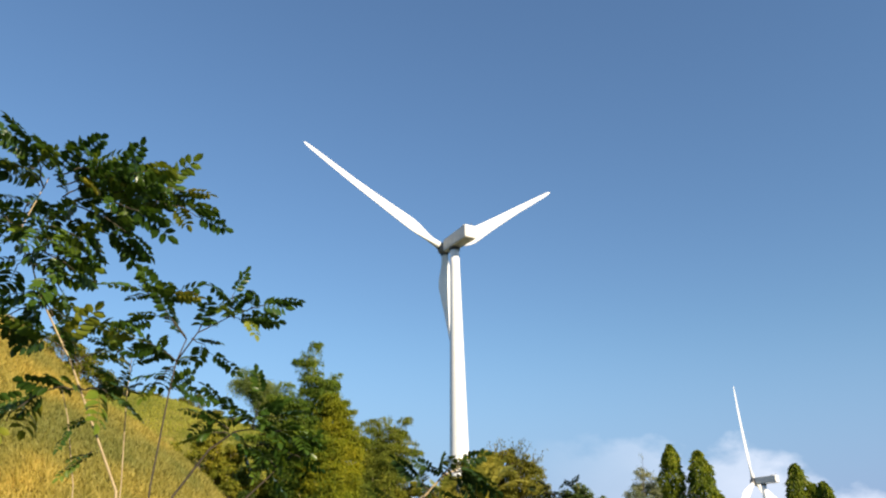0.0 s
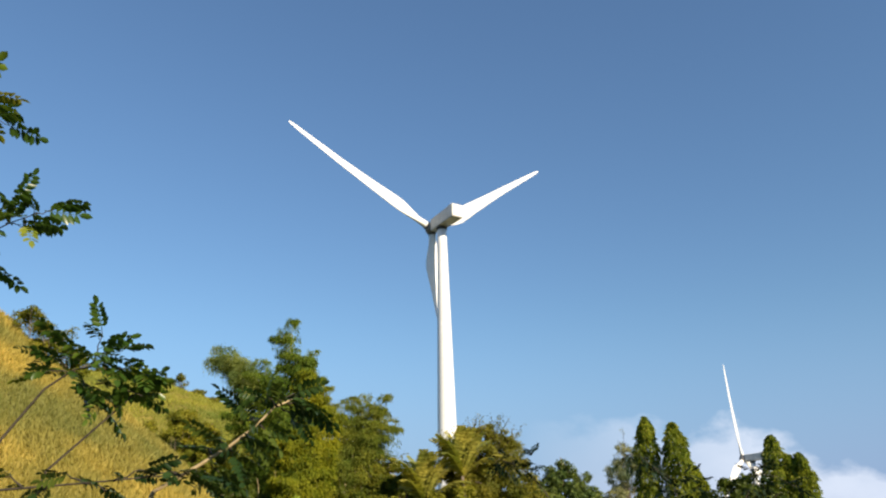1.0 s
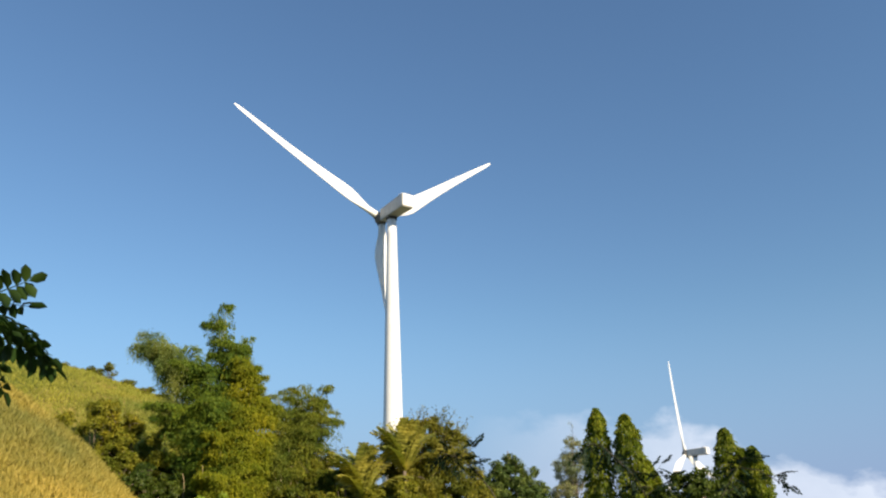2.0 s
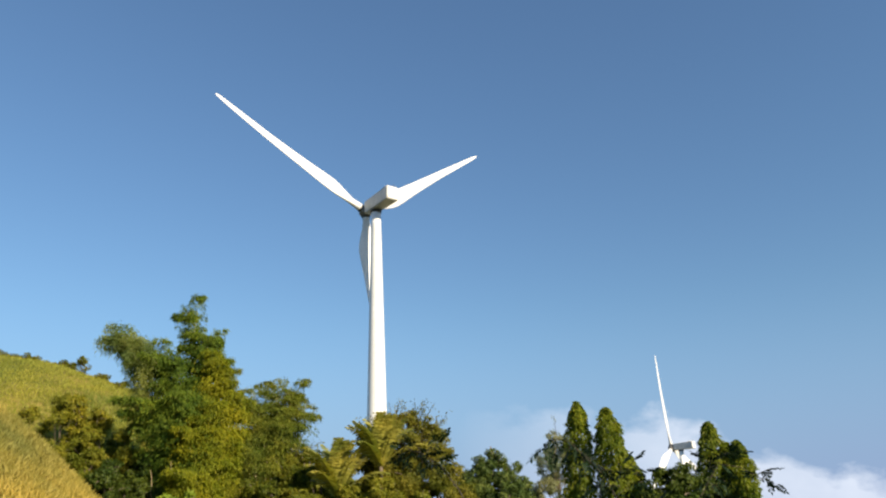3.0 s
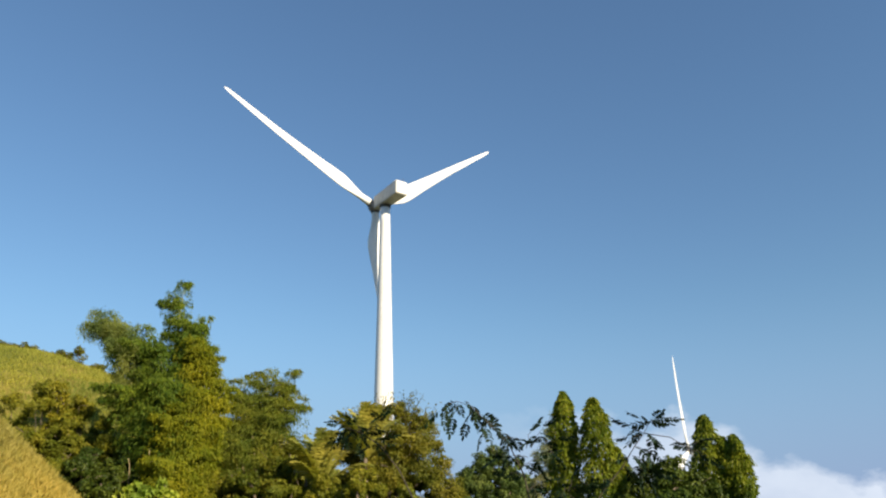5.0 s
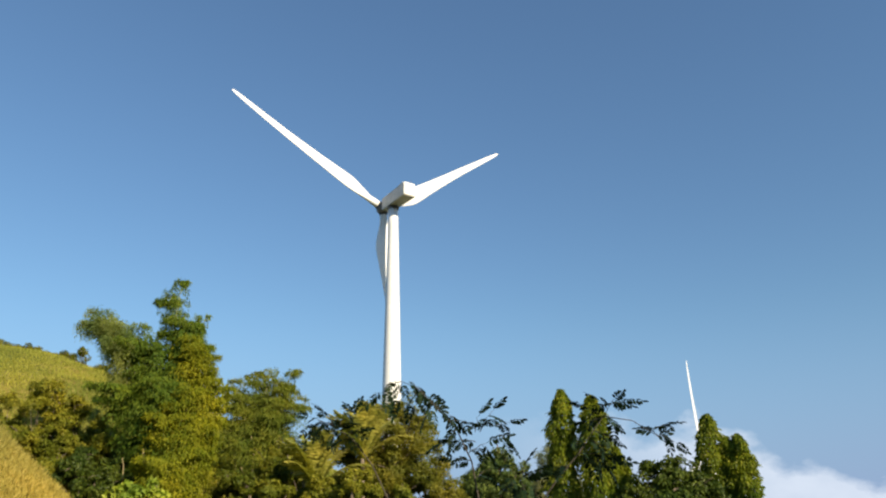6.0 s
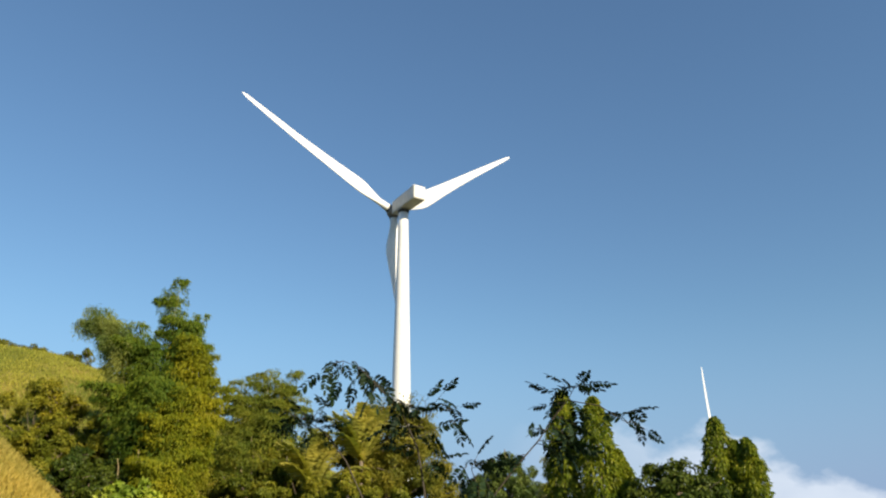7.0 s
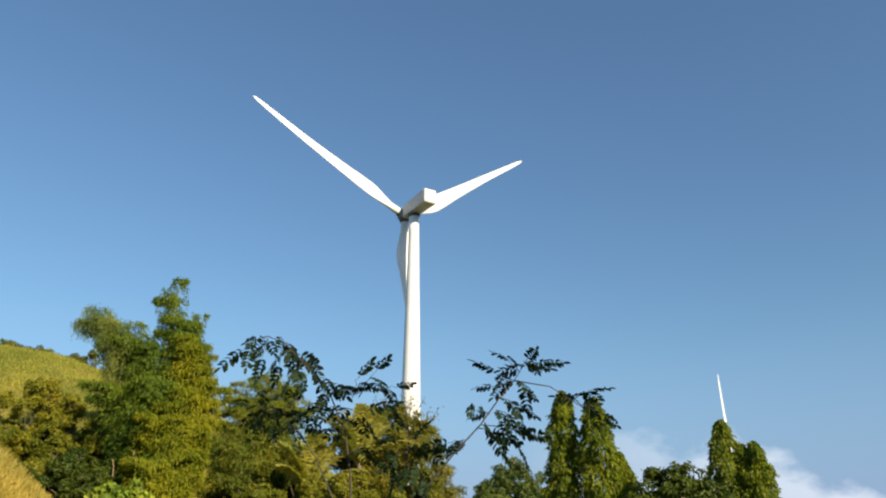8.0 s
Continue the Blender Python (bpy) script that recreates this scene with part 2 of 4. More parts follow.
def leaves(P, D, length, width, curl=0.15, N=None):
    """Many small leaves: P places, D ways they point. Each is a folded lozenge of two triangles a side."""
    n = len(P)
    D = unit(D)
    face = unit(rng.normal(0, 1, (n, 3)) + np.array((0, 0, 0.8))) if N is None else unit(unit(N) + rng.normal(0, 0.52, (n, 3)))
    side = unit(np.cross(D, face))
    up = np.cross(side, D)
    Ls = length * rng.uniform(0.6, 1.35, (n, 1))
    Ws = width * rng.uniform(0.7, 1.3, (n, 1))
    a = P
    m = P + D * Ls * 0.45 - up * Ls * 0.0
    tip = P + D * Ls - up * Ls * curl
    l, r = m + side * Ws * 0.5 + up * Ws * 0.15, m - side * Ws * 0.5 + up * Ws * 0.15
    V = np.stack([a, l, tip, r], 1).reshape(-1, 3)
    i = np.arange(n) * 4
    Fc = np.concatenate([np.stack([i, i + 1, i + 2], 1), np.stack([i, i + 2, i + 3], 1)])
    return V, Fc


def leaf_ob(name, P, D, length, width, mat, parent, curl=0.15, N=None):
    """One mesh of leaves, in world places, under a thing that stands without turn."""
    V, Fc = leaves(np.asarray(P) - np.array(parent.location), np.asarray(D, float), length, width, curl, N)
    me = bpy.data.meshes.new(name)
    me.vertices.add(len(V))
    me.vertices.foreach_set("co", V.ravel())
    me.loops.add(len(Fc) * 3)
    me.loops.foreach_set("vertex_index", Fc.ravel().astype(np.int32))
    me.polygons.add(len(Fc))
    me.polygons.foreach_set("loop_start", np.arange(0, len(Fc) * 3, 3, dtype=np.int32))
    me.update(calc_edges=True)
    me.validate()
    me.materials.append(mat)
    ob = new(name, me)
    ob.parent = parent
    return ob


def local(path, ob):
    return [Vector(p) - ob.location for p in path]


# ---- terrain ----
def smooth(a, b, t):
    t = np.clip((t - a) / (b - a), 0, 1)
    return t * t * (3 - 2 * t)


def ground_z(x, y):
    x, y = np.asarray(x, float), np.asarray(y, float)
    z = 0.35 - 0.065 * np.clip(0.6 * x + 0.8 * y, -10, 16)
    # near grassy spur
    s = np.maximum(-10.8 - x - 0.10 * (y - 55), 0)
    env = np.where(y < 54, np.exp(-((y - 54) / 18.0) ** 2), np.exp(-((y - 54) / 9.0) ** 2))
    z = z + (34.0 * (1 - np.exp(-s / 30.0)) + 1.6 * smooth(16, 25, s)) * env
    # main hill behind the trees
    z = z + 29.5 / (1 + np.exp((x + 15) / 16.0)) * smooth(50, 104, y) * (1 - smooth(190, 420, y))
    # low land further off
    z = z - 40 * smooth(110, 340, 0.35 * x + 0.94 * y)
    z = z + 0.35 * np.sin(x * 0.31 + 1.3) * np.sin(y * 0.27) * smooth(14, 30, np.hypot(x - 4, y - 6))
    z = z + 0.16 * np.sin(x * 0.9 + y * 0.4) * np.sin(y * 0.8 - x * 0.3) * smooth(14, 30, np.hypot(x - 4, y - 6))
    return z


def terrain():
    n = 281
    u = np.linspace(-1, 1, n)
    k = 6.3
    w = 4000 * np.sinh(k * u) / np.sinh(k)
    X, Y = np.meshgrid(w - 8, w + 40)
    Z = ground_z(X, Y)
    V = np.stack([X, Y, Z], 2).reshape(-1, 3)
    i = (np.arange(n - 1)[:, None] * n + np.arange(n - 1)[None]).ravel()
    Fc = np.stack([i, i + 1, i + n + 1, i + n], 1)
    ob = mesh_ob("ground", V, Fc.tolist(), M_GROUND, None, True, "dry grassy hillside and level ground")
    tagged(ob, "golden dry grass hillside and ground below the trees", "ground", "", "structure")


def gz(x, y):
    return float(ground_z(x, y))


terrain()


def grass(name, n, x0, x1, y0, y1, tall, wide, mat, label):
    x, y = rng.uniform(x0, x1, n), rng.uniform(y0, y1, n)
    keep = (ground_z(x, y) > 1.2)
    x, y = x[keep], y[keep]
    P = np.stack([x, y, ground_z(x, y) - 0.03], 1)
    D = np.stack([rng.normal(-0.1, 0.38, len(x)), rng.normal(0, 0.38, len(x)), np.ones(len(x))], 1)
    V, Fc = leaves(P, D, tall, wide, 0.3)
    g = mesh_ob(name, V, Fc.tolist(), mat)
    tagged(g, label, "grass", "", "stuff")


# ---- wind turbines ----
def ring_mesh(sections, sides):
    """Skin over rings of points, each a list of sides points; ends closed."""
    V, Fc = [], []
    for ring in sections:
        V += ring
    for i in range(len(sections) - 1):
        for k in range(sides):
            k2 = (k + 1) % sides
            Fc.append((i * sides + k, i * sides + k2, (i + 1) * sides + k2, (i + 1) * sides + k))
    Fc.append(tuple(range(sides))[::-1])
    Fc.append(tuple((len(sections) - 1) * sides + k for k in range(sides)))
    return V, Fc


def blade_mesh(R):
    """Along +z from the hub; chord along x, thickness along y; bent a little with the wind (+y)."""
    secs, sides = [], 20
    for r, chord, thick, twist in ((0.025, 1.9, 1.9, 0), (0.06, 1.85, 1.8, 2), (0.10, 2.2, 1.55, 12), (0.15, 3.1, 1.15, 14), (0.20, 3.95, 0.9, 13), (0.24, 4.2, 0.78, 12), (0.30, 3.85, 0.66, 10), (0.38, 3.25, 0.54, 8),
                                   (0.52, 2.5, 0.38, 5), (0.66, 1.92, 0.28, 3), (0.80, 1.45, 0.2, 1), (0.91, 1.08, 0.14, 0), (0.97, 0.78, 0.1, 0), (0.993, 0.45, 0.06, 0), (1.0, 0.12, 0.02, 0)):
        ring = []
        tw = radians(twist)
        back = (chord - 1.9) * 0.20 if chord > 1.9 else 0.0
        for k in range(sides):
            q = 2 * math.pi * k / sides
            cx = -0.5 * chord * math.cos(q) + back
            cy = 0.5 * thick * math.sin(q) * (1.0 if chord <= 2.0 and r < 0.1 else (0.55 + 0.45 * math.cos(q)) if math.cos(q) < 0.95 else 1)
            ring.append(Vector((cx * math.cos(tw) - cy * math.sin(tw), cx * math.sin(tw) + cy * math.cos(tw) - 1.6 * r * r, r * R)))
        secs.append(ring)
    return ring_mesh(secs, sides)


def rounded_box(sx, sy, sz, bevel, taper=1.0):
    bm = bmesh.new()
    bmesh.ops.create_cube(bm, size=1)
    for v in bm.verts:
        s = taper if v.co.y > 0 else 1.0
        v.co = Vector((v.co.x * sx * s, v.co.y * sy, v.co.z * sz * s))
    bmesh.ops.bevel(bm, geom=bm.edges[:], offset=bevel, segments=3, profile=0.6, affect="EDGES")
    return bm


def part_bm(name, bm, mat, parent, label="", smooth_it=False):
    me = bpy.data.meshes.new(name)
    bm.to_mesh(me)
    bm.free()
    me.materials.append(mat)
    if smooth_it:
        me.shade_smooth()
    ob = new(name, me)
    ob.parent = parent
    return tagged(ob, label)


def turbine(x, y, top, axis_az, phase, label, R=44.9):
    base = gz(x, y) - 0.5
    ob = holder("wind_turbine", x, y, base, label, "wind turbine", "wind turbines")
    H = top - base
    secs, sides = [], 40
    levels = [0, 0.02] + [i / 16 for i in range(1, 17)]
    V, Fc = tube([(0, 0, H * f) for f in sorted(levels)], [2.7 - 1.55 * f for f in sorted(levels)], sides)
    tower = mesh_ob("tower", V, Fc, M_WHITE, ob, True, "tapered white steel tower")
    for f in (0.31, 0.63):
        r = 2.7 - 1.55 * f + 0.012
        V, Fc = tube([(0, 0, H * f - 0.07), (0, 0, H * f + 0.07)], [r, r], sides)
        mesh_ob("flange_seam", V, Fc, M_WHITE, tower, True)
    turn = Matrix.Rotation(-radians(axis_az), 4, "Z")
    # yaw bearing
    V, Fc = tube([(0, 0, H - 0.25), (0, 0, H + 0.35)], [1.32, 1.42], 32)
    mesh_ob("yaw_ring", V, Fc, M_DARK, ob, True, "dark yaw bearing ring")
    bm = rounded_box(3.3, 10.7, 3.9, 0.42, 0.84)
    bmesh.ops.translate(bm, verts=bm.verts, vec=(0, -2.05, 2.1))
    for v in bm.verts:                      # belly rises towards the back
        if v.co.z < 1.2 and v.co.y < -3.5:
            v.co.z += 0.35
    nacelle = part_bm("nacelle", bm, M_NACELLE, ob, "boxy white nacelle housing")
    nacelle.matrix_basis = Matrix.Translation((0, 0, H)) @ turn
    # added white sheet: keeps the sunlit rear brighter than the shade-toned housing
    bm = rounded_box(2.75, 0.12, 3.0, 0.05)
    bmesh.ops.translate(bm, verts=bm.verts, vec=(0, -7.42, 2.28))
    part_bm("sunlit_rear_sheet", bm, M_WHITE, nacelle, "added white sheet for the sunlit rear face")
    bm = rounded_box(1.5, 1.2, 0.35, 0.08)
    bmesh.ops.translate(bm, verts=bm.verts, vec=(-0.5, -5.6, 4.15))
    part_bm("roof_vent", bm, M_WHITE, nacelle)
    V, Fc = tube([(0.9, -6.6, 3.9), (0.9, -6.6, 5.2)], [0.05, 0.04], 6)
    mesh_ob("wind_vane_mast", V, Fc, M_DARK, nacelle)
    V, Fc = tube([(0, 3.1, 2.0), (0, 3.75, 2.0)], [1.25, 1.25], 28)
    mesh_ob("shaft_collar", V, Fc, M_DARK, nacelle, True, "dark collar behind the hub")
    # hub with spinner
    ys = [3.7, 4.0, 4.8, 5.6, 6.2, 6.6, 6.75]
    rs = [1.35, 1.55, 1.62, 1.5, 1.15, 0.6, 0.1]
    V, Fc = tube([(0, a, 2.0) for a in ys], rs, 28)
    hub = mesh_ob("hub", V, Fc, M_HUB, ob, True, "rounded rotor hub, shade put into its grey-brown colour")
    hub.matrix_basis = Matrix.Translation((0, 0, H)) @ turn
    V, Fc = blade_mesh(R)
    me = None
    for k in range(3):
        if me is None:
            b = mesh_ob("blade", V, Fc, M_WHITE, hub, True, "long white tapered rotor blade")
            me = b.data
        else:
            b = tagged(new("blade", me), "long white tapered rotor blade")
            b.parent = hub
        # angle from the leftward way (seen from behind the nacelle), upwards
        ang = phase + k * 2 * math.pi / 3
        at = Matrix.Translation((0, 4.9, 2.0)) @ Matrix.Rotation(ang - math.pi / 2, 4, "Y")
        b.matrix_basis = at
        V2, Fc2 = tube([(0, 0, 1.35), (0, 0, 1.75)], [1.05, 1.05], 20)
        root = mesh_ob("blade_bearing", V2, Fc2, M_DARK, hub, True, "dark ring at a blade root")
        root.matrix_basis = at
    return ob


main_turbine = turbine(0.0, 171.7, 76.3, -33.5, 0.435, "tall white wind turbine rising behind the tree line")
far_turbine = turbine(150.2, 383.0, 37.2, -42.0, 1.43, "distant white wind turbine half hidden by column trees", R=47.5)


# ---- trees ----
def clump_points(centres, radii, n, shell=0.35, tufts=11):
    """n places over tufts that sit on uneven balls; returns places and the outward ways."""
    C, Rr, W0 = [], [], []
    for c, r in zip(centres, radii):
        for _ in range(tufts):
            d = rng.normal(0, 1, 3)
            d /= np.linalg.norm(d)
            k = rng.uniform(0.45, 1.0)
            C.append(np.asarray(c) + d * r * k * np.array((1, 1, 0.85)))
            Rr.append(r * rng.uniform(0.24, 0.46))
            W0.append(d)
    C, Rr, W0 = np.array(C), np.array(Rr), np.array(W0)
    pick = rng.choice(len(C), n, p=Rr ** 2 / np.sum(Rr ** 2))
    d = unit(rng.normal(0, 1, (n, 3)) + np.array((0, 0, 0.25)))
    rr = rng.uniform(0, 1, (n, 1)) ** shell * (1 + 0.2 * rng.normal(0, 1, (n, 1)).clip(-1.5, 1.5))
    return C[pick] + d * rr * Rr[pick][:, None] * np.array((1.1, 1.1, 0.75)), unit(d * 0.75 + W0[pick] * 0.6)


def broad_tree(name, x, y, height, spread, mat, n, leaf, label, category="tree", clumps=22, low=0.15, trunk_r=0.22, group="", size=0.22, squash=1.0, centres=None, tufts=11, sprigs=0):
    """Trunk, limbs and a crown of leaf clumps with an uneven outline."""
    b = gz(x, y) - 0.2
    ob = holder(name, x, y, b, label, category, group)
    C, Rr = [], []
    if centres is None:
        for _ in range(clumps):
            h = rng.uniform(low, 1.0)
            prof = math.sqrt(max(0.05, 1 - ((h - 0.5) / 0.56) ** 2))
            q, r = rng.uniform(0, 2 * math.pi), spread * prof * rng.uniform(0.25, 0.95)
            C.append((x + r * math.cos(q), y + r * math.sin(q) * squash, b + height * (h * 0.88)))
            Rr.append(spread * rng.uniform(0.22, 0.40))
        C[0], Rr[0] = (x, y, b + height - spread * 0.3), spread * 0.3
    else:
        for cx, cy, cz, cr in centres:
            C.append((cx, cy, cz))
            Rr.append(cr)
    V, Fc = tube(local(arc((x, y, b), (x, y, b + height * 0.72), (0.15, 0.1, 0), 7, 0.03), ob), list(np.linspace(trunk_r, trunk_r * 0.35, 7)), 9)
    mesh_ob("trunk", V, Fc, M_BARK, ob, True)
    for c, cr in zip(C, Rr):
        st = Vector((x, y, b + (c[2] - b) * rng.uniform(0.35, 0.6)))
        st.z = min(st.z, b + height * 0.7)
        wood = [(local(arc(st, c, (0, 0, -0.06 * spread), 5, 0.02), ob), list(np.linspace(trunk_r * 0.38, 0.02, 5)))]
        for _ in range(3):
            e = Vector(c) + Vector(rng.normal(0, 1, 3)).normalized() * cr * 0.9
            wood.append((local(arc(c, e, (0, 0, 0.05), 4), ob), [0.03, 0.025, 0.018, 0.01]))
        V, Fc = tubes(wood, 5)
        mesh_ob("limb", V, Fc, M_BARK, ob, True)
    P, d = clump_points(C, Rr, n, 0.35, tufts)
    order = sorted(range(len(C)), key=lambda i: -C[i][2] - Rr[i])[:max(3, len(C) // 2)]
    for i in range(sprigs):                  # thin shoots that stand out of the crown
        k = order[i % len(order)]
        a = Vector(C[k])
        way = Vector((rng.normal(0, 0.55), rng.normal(0, 0.35), 1)).normalized()
        e = a + way * (Rr[k] + rng.uniform(0.5, 1.5))
        line = arc(a, e, (rng.normal(0, 0.1), 0, 0.05), 6, 0.03)
        V, Fc = tube(local(line, ob), list(np.linspace(0.03, 0.01, 6)), 5)
        mesh_ob("twig", V, Fc, M_TWIG, ob, True)
        s = rng.uniform(0.45, 1.03, (16, 1))
        P = np.concatenate([P, np.array(a) * (1 - s) + np.array(e) * s + rng.normal(0, 0.13, (16, 3))])
        d = np.concatenate([d, unit(rng.normal(0, 1, (16, 3)) + np.array((0, 0, 0.5)))])
    D = unit(np.cross(d, rng.normal(0, 1, d.shape))) + 0.25 * d + np.array((0, 0, -0.45))
    leaf_ob("crown", P, D, leaf, leaf * size * 2, mat, ob, 0.15, d + np.array((0, 0, 0.25)))
    return ob


def mast_tree(x, y, top, radius, lean, label):
    """Narrow column of hanging leaves, pointed at the top."""
    b = gz(x, y) - 0.1
    H = top - b
    ob = holder("column_tree", x, y, b, label, "tree", "column trees in a row")
    V, Fc = tube([(0, 0, 0), (lean * 0.3, 0, H * 0.4), (lean * 0.9, 0, H * 0.95)], [0.16, 0.11, 0.03], 8)
    mesh_ob("trunk", V, Fc, M_BARK, ob, True)
    n = 12000
    h = rng.uniform(0.04, 1.0, n)
    prof = radius * (1.08 - 0.26 * h) * np.minimum(1, (1 - h) / 0.2) ** 0.55 * (0.92 + 0.08 * np.sin(h * 40 + x)) * np.where(h < 0.12, 0.75 + h * 2, 1.0)
    prof = np.maximum(prof, 0.05)
    q = rng.uniform(0, 2 * math.pi, n)
    lump = 1 + 0.16 * np.sin(3 * q + h * 19 + x) + 0.12 * np.sin(5 * q - h * 31) + rng.normal(0, 0.07, n)
    tier, sector = np.floor(h * H / 0.45).astype(int), np.floor(q / 0.9).astype(int)      # hanging sprays of uneven reach
    lump *= rng.uniform(0.85, 1.13, (64, 8))[tier % 64, sector] * (1.08 - 0.2 * ((h * H / 0.45) % 1))
    r = prof * lump * rng.uniform(0.55, 1.0, n) ** 0.35
    P = np.stack([x + lean * h + r * np.cos(q), y + r * np.sin(q), b + H * h], 1)
    D = np.stack([np.cos(q) * 0.55, np.sin(q) * 0.55, np.full(n, -1.0)], 1) + rng.normal(0, 0.28, (n, 3))
    out = np.stack([np.cos(q), np.sin(q), 0.25 + 0.35 * np.sin(h * 26 + 2 * q)], 1)
    leaf_ob("crown", P, D, 0.26, 0.095, M_MAST, ob, 0.05, out)
    return ob


def bamboo(name, x, y, culms, n_leaf, leaf, mat, label, top_mat=None, group="", canes=()):
    """A clump of arching culms (foot x, foot y, tip x, tip y, tip z, droop, plume), each with a drooping plume of fine leaves."""
    b = gz(x, y) - 0.2
    ob = holder(name, x, y, b, label, "bamboo", group)
    PP, DD, NN, PT, DT, NT = [], [], [], [], [], []
    tot = sum(c[6] for c in culms)
    for fx, fy, tx, ty, tz, droop, plume in culms:
        foot, tip = Vector((fx, fy, gz(fx, fy) - 0.2)), Vector((tx, ty, tz))
        # bow: rises steeply first, then leans out
        lean = 0.45 if droop > 3.0 else 0.22
        ctrl = Vector((fx + (tx - fx) * lean, fy + (ty - fy) * lean, tz + (droop if droop <= 3.0 else droop - 2.6)))
        pts = [foot * (1 - t) ** 2 + ctrl * 2 * t * (1 - t) + tip * t * t for t in np.linspace(0, 1, 12)]
        V, Fc = tube(local(pts, ob), list(np.linspace(0.055, 0.012, 12)), 6)
        mesh_ob("culm", V, Fc, M_CULM, ob, True)
        k = int(n_leaf * plume / tot * (0.75 if droop > 3.0 else 1.12))
        t = rng.uniform(0.05, 1.0, k) ** 0.85 if droop <= 3.0 else rng.uniform(0.42, 1.03, k)
        # twigs in whorls along the culm
        node = np.floor(t * 15)
        if droop <= 3.0:
            t = np.clip((node + rng.normal(0.5, 0.17, k)) / 15, 0.02, 1.0)
        c = np.array([foot * (1 - a) ** 2 + ctrl * 2 * a * (1 - a) + tip * a * a for a in t])
        ang = node * 2.4 + rng.integers(0, 3, k) * 2.09 + rng.normal(0, 0.30, k)
        reach = rng.uniform(0.05, 1, k) ** 0.6 * (0.55 + 1.5 * np.sin(np.pi * np.clip(t, 0, 1) ** 0.8)) * plume
        if droop > 3.0:
            reach *= 1.05
            c[:, 2] -= rng.uniform(0, 1, k) ** 2 * 1.1
        c[:, 0] += np.cos(ang) * reach
        c[:, 1] += np.sin(ang) * reach
        c[:, 2] += 0.25 - 0.22 * reach ** 2 + rng.normal(0, 0.13, k)
        d = np.stack([np.cos(ang) * 0.6, np.sin(ang) * 0.6, -0.75 + 0 * ang], 1) + rng.normal(0, 0.35, (k, 3))
        nn = np.stack([np.cos(ang) * 0.8, np.sin(ang) * 0.8, 0.45 + 0 * ang], 1) + np.array((0.15 * np.sign(tx - x), -0.3, 0))
        if droop <= 3.0:                     # open layers between the tiers of leaves
            tier = np.sin(4.3 * (c[:, 2] + 0.4 * np.sin(0.9 * c[:, 0] + fx) + 0.35 * np.sin(1.2 * c[:, 1])) + 1.3 * np.sin(0.55 * c[:, 0] + 2.0))
            stay = (tier > -0.35) | (rng.uniform(0, 1, k) < 0.26)
            c, d, nn = c[stay], d[stay], nn[stay]
        if top_mat and droop > 3.0:
            PT.append(c)
            DT.append(d)
            NT.append(nn)
        else:
            PP.append(c)
            DD.append(d)
            NN.append(nn)
    for fx, fy, tx, ty, tz in canes:
        V, Fc = tube(local(arc((fx, fy, gz(fx, fy) - 0.1), (tx, ty, tz), (0.12, 0, 0), 8, 0.05), ob), list(np.linspace(0.055, 0.02, 8)), 6)
        mesh_ob("bare_cane", V, Fc, M_STALK, ob, True, "pale dry bare cane")
    leaf_ob("foliage", np.concatenate(PP), np.concatenate(DD), leaf, leaf * 0.22, mat, ob, 0.2, np.concatenate(NN))
    if PT:
        leaf_ob("arching_plume", np.concatenate(PT), np.concatenate(DT), leaf, leaf * 0.17, top_mat, ob, 0.2, np.concatenate(NT))
    return ob


# ---- the tree line ----
for tx, ty, top, rad, lean in ((14.95, 55.9, 10.25, 0.98, 0.45), (17.2, 54.6, 9.6, 1.08, -0.2), (25.45, 59.0, 9.05, 1.05, 0.25), (27.3, 58.0, 7.6, 0.95, -0.2), (26.45, 58.4, 7.5, 0.6, 0.1), (18.4, 55.0, 6.6, 0.8, -0.15)):
    mast_tree(tx, ty, top, rad, lean, "narrow green column tree with hanging leaves in a row")


def culm_set(rows, uneven=0.6):
    out = []
    for fx, fy, tx, ty, tz, droop, plume, k in rows:
        for _ in range(k):
            out.append((fx + rng.normal(0, 0.5), fy + rng.normal(0, 0.5), tx + rng.normal(0, 0.7), ty + rng.normal(0, 0.9), tz + rng.normal(-0.4, uneven), droop, plume * rng.uniform(0.8, 1.15)))
    return out


reseed(21)
bamboo("bamboo_clump", -13.5, 71, culm_set([
    (-13.6, 71.0, -15.4, 70.8, 21.6, 1.9, 0.62, 4),
    (-13.2, 70.8, -14.4, 70.5, 19.2, 1.2, 0.85, 4),
    (-13.0, 70.8, -11.6, 70.5, 18.9, 1.8, 0.35, 3),
    (-13.0, 70.6, -13.0, 70.2, 18.0, 1.2, 0.95, 4),
    (-14.6, 70.6, -16.9, 70.0, 18.0, 1.2, 0.85, 3),
    (-14.8, 70.4, -18.3, 70.2, 16.8, 1.6, 0.85, 3),
    (-15.0, 70.2, -18.4, 69.6, 14.0, 1.5, 1.0, 4),
    (-14.6, 69.8, -17.0, 69.0, 12.4, 1.0, 1.1, 4),
    (-13.4, 69.2, -14.2, 68.6, 14.0, 1.0, 1.2, 5),
    (-13.6, 70.0, -15.6, 69.6, 16.6, 1.0, 0.95, 4),
    (-13.0, 70.2, -12.2, 69.8, 17.4, 1.0, 0.75, 3),
    (-15.2, 71.2, -21.6, 71.2, 20.0, 4.2, 0.80, 6),
    (-15.0, 70.8, -19.9, 70.6, 18.0, 3.4, 0.85, 4),
], 0.7), 112000, 0.32, M_BAMBOO, "tall clump of arching green bamboo with feathery plumes", M_BAMTOP, "bamboo clumps")

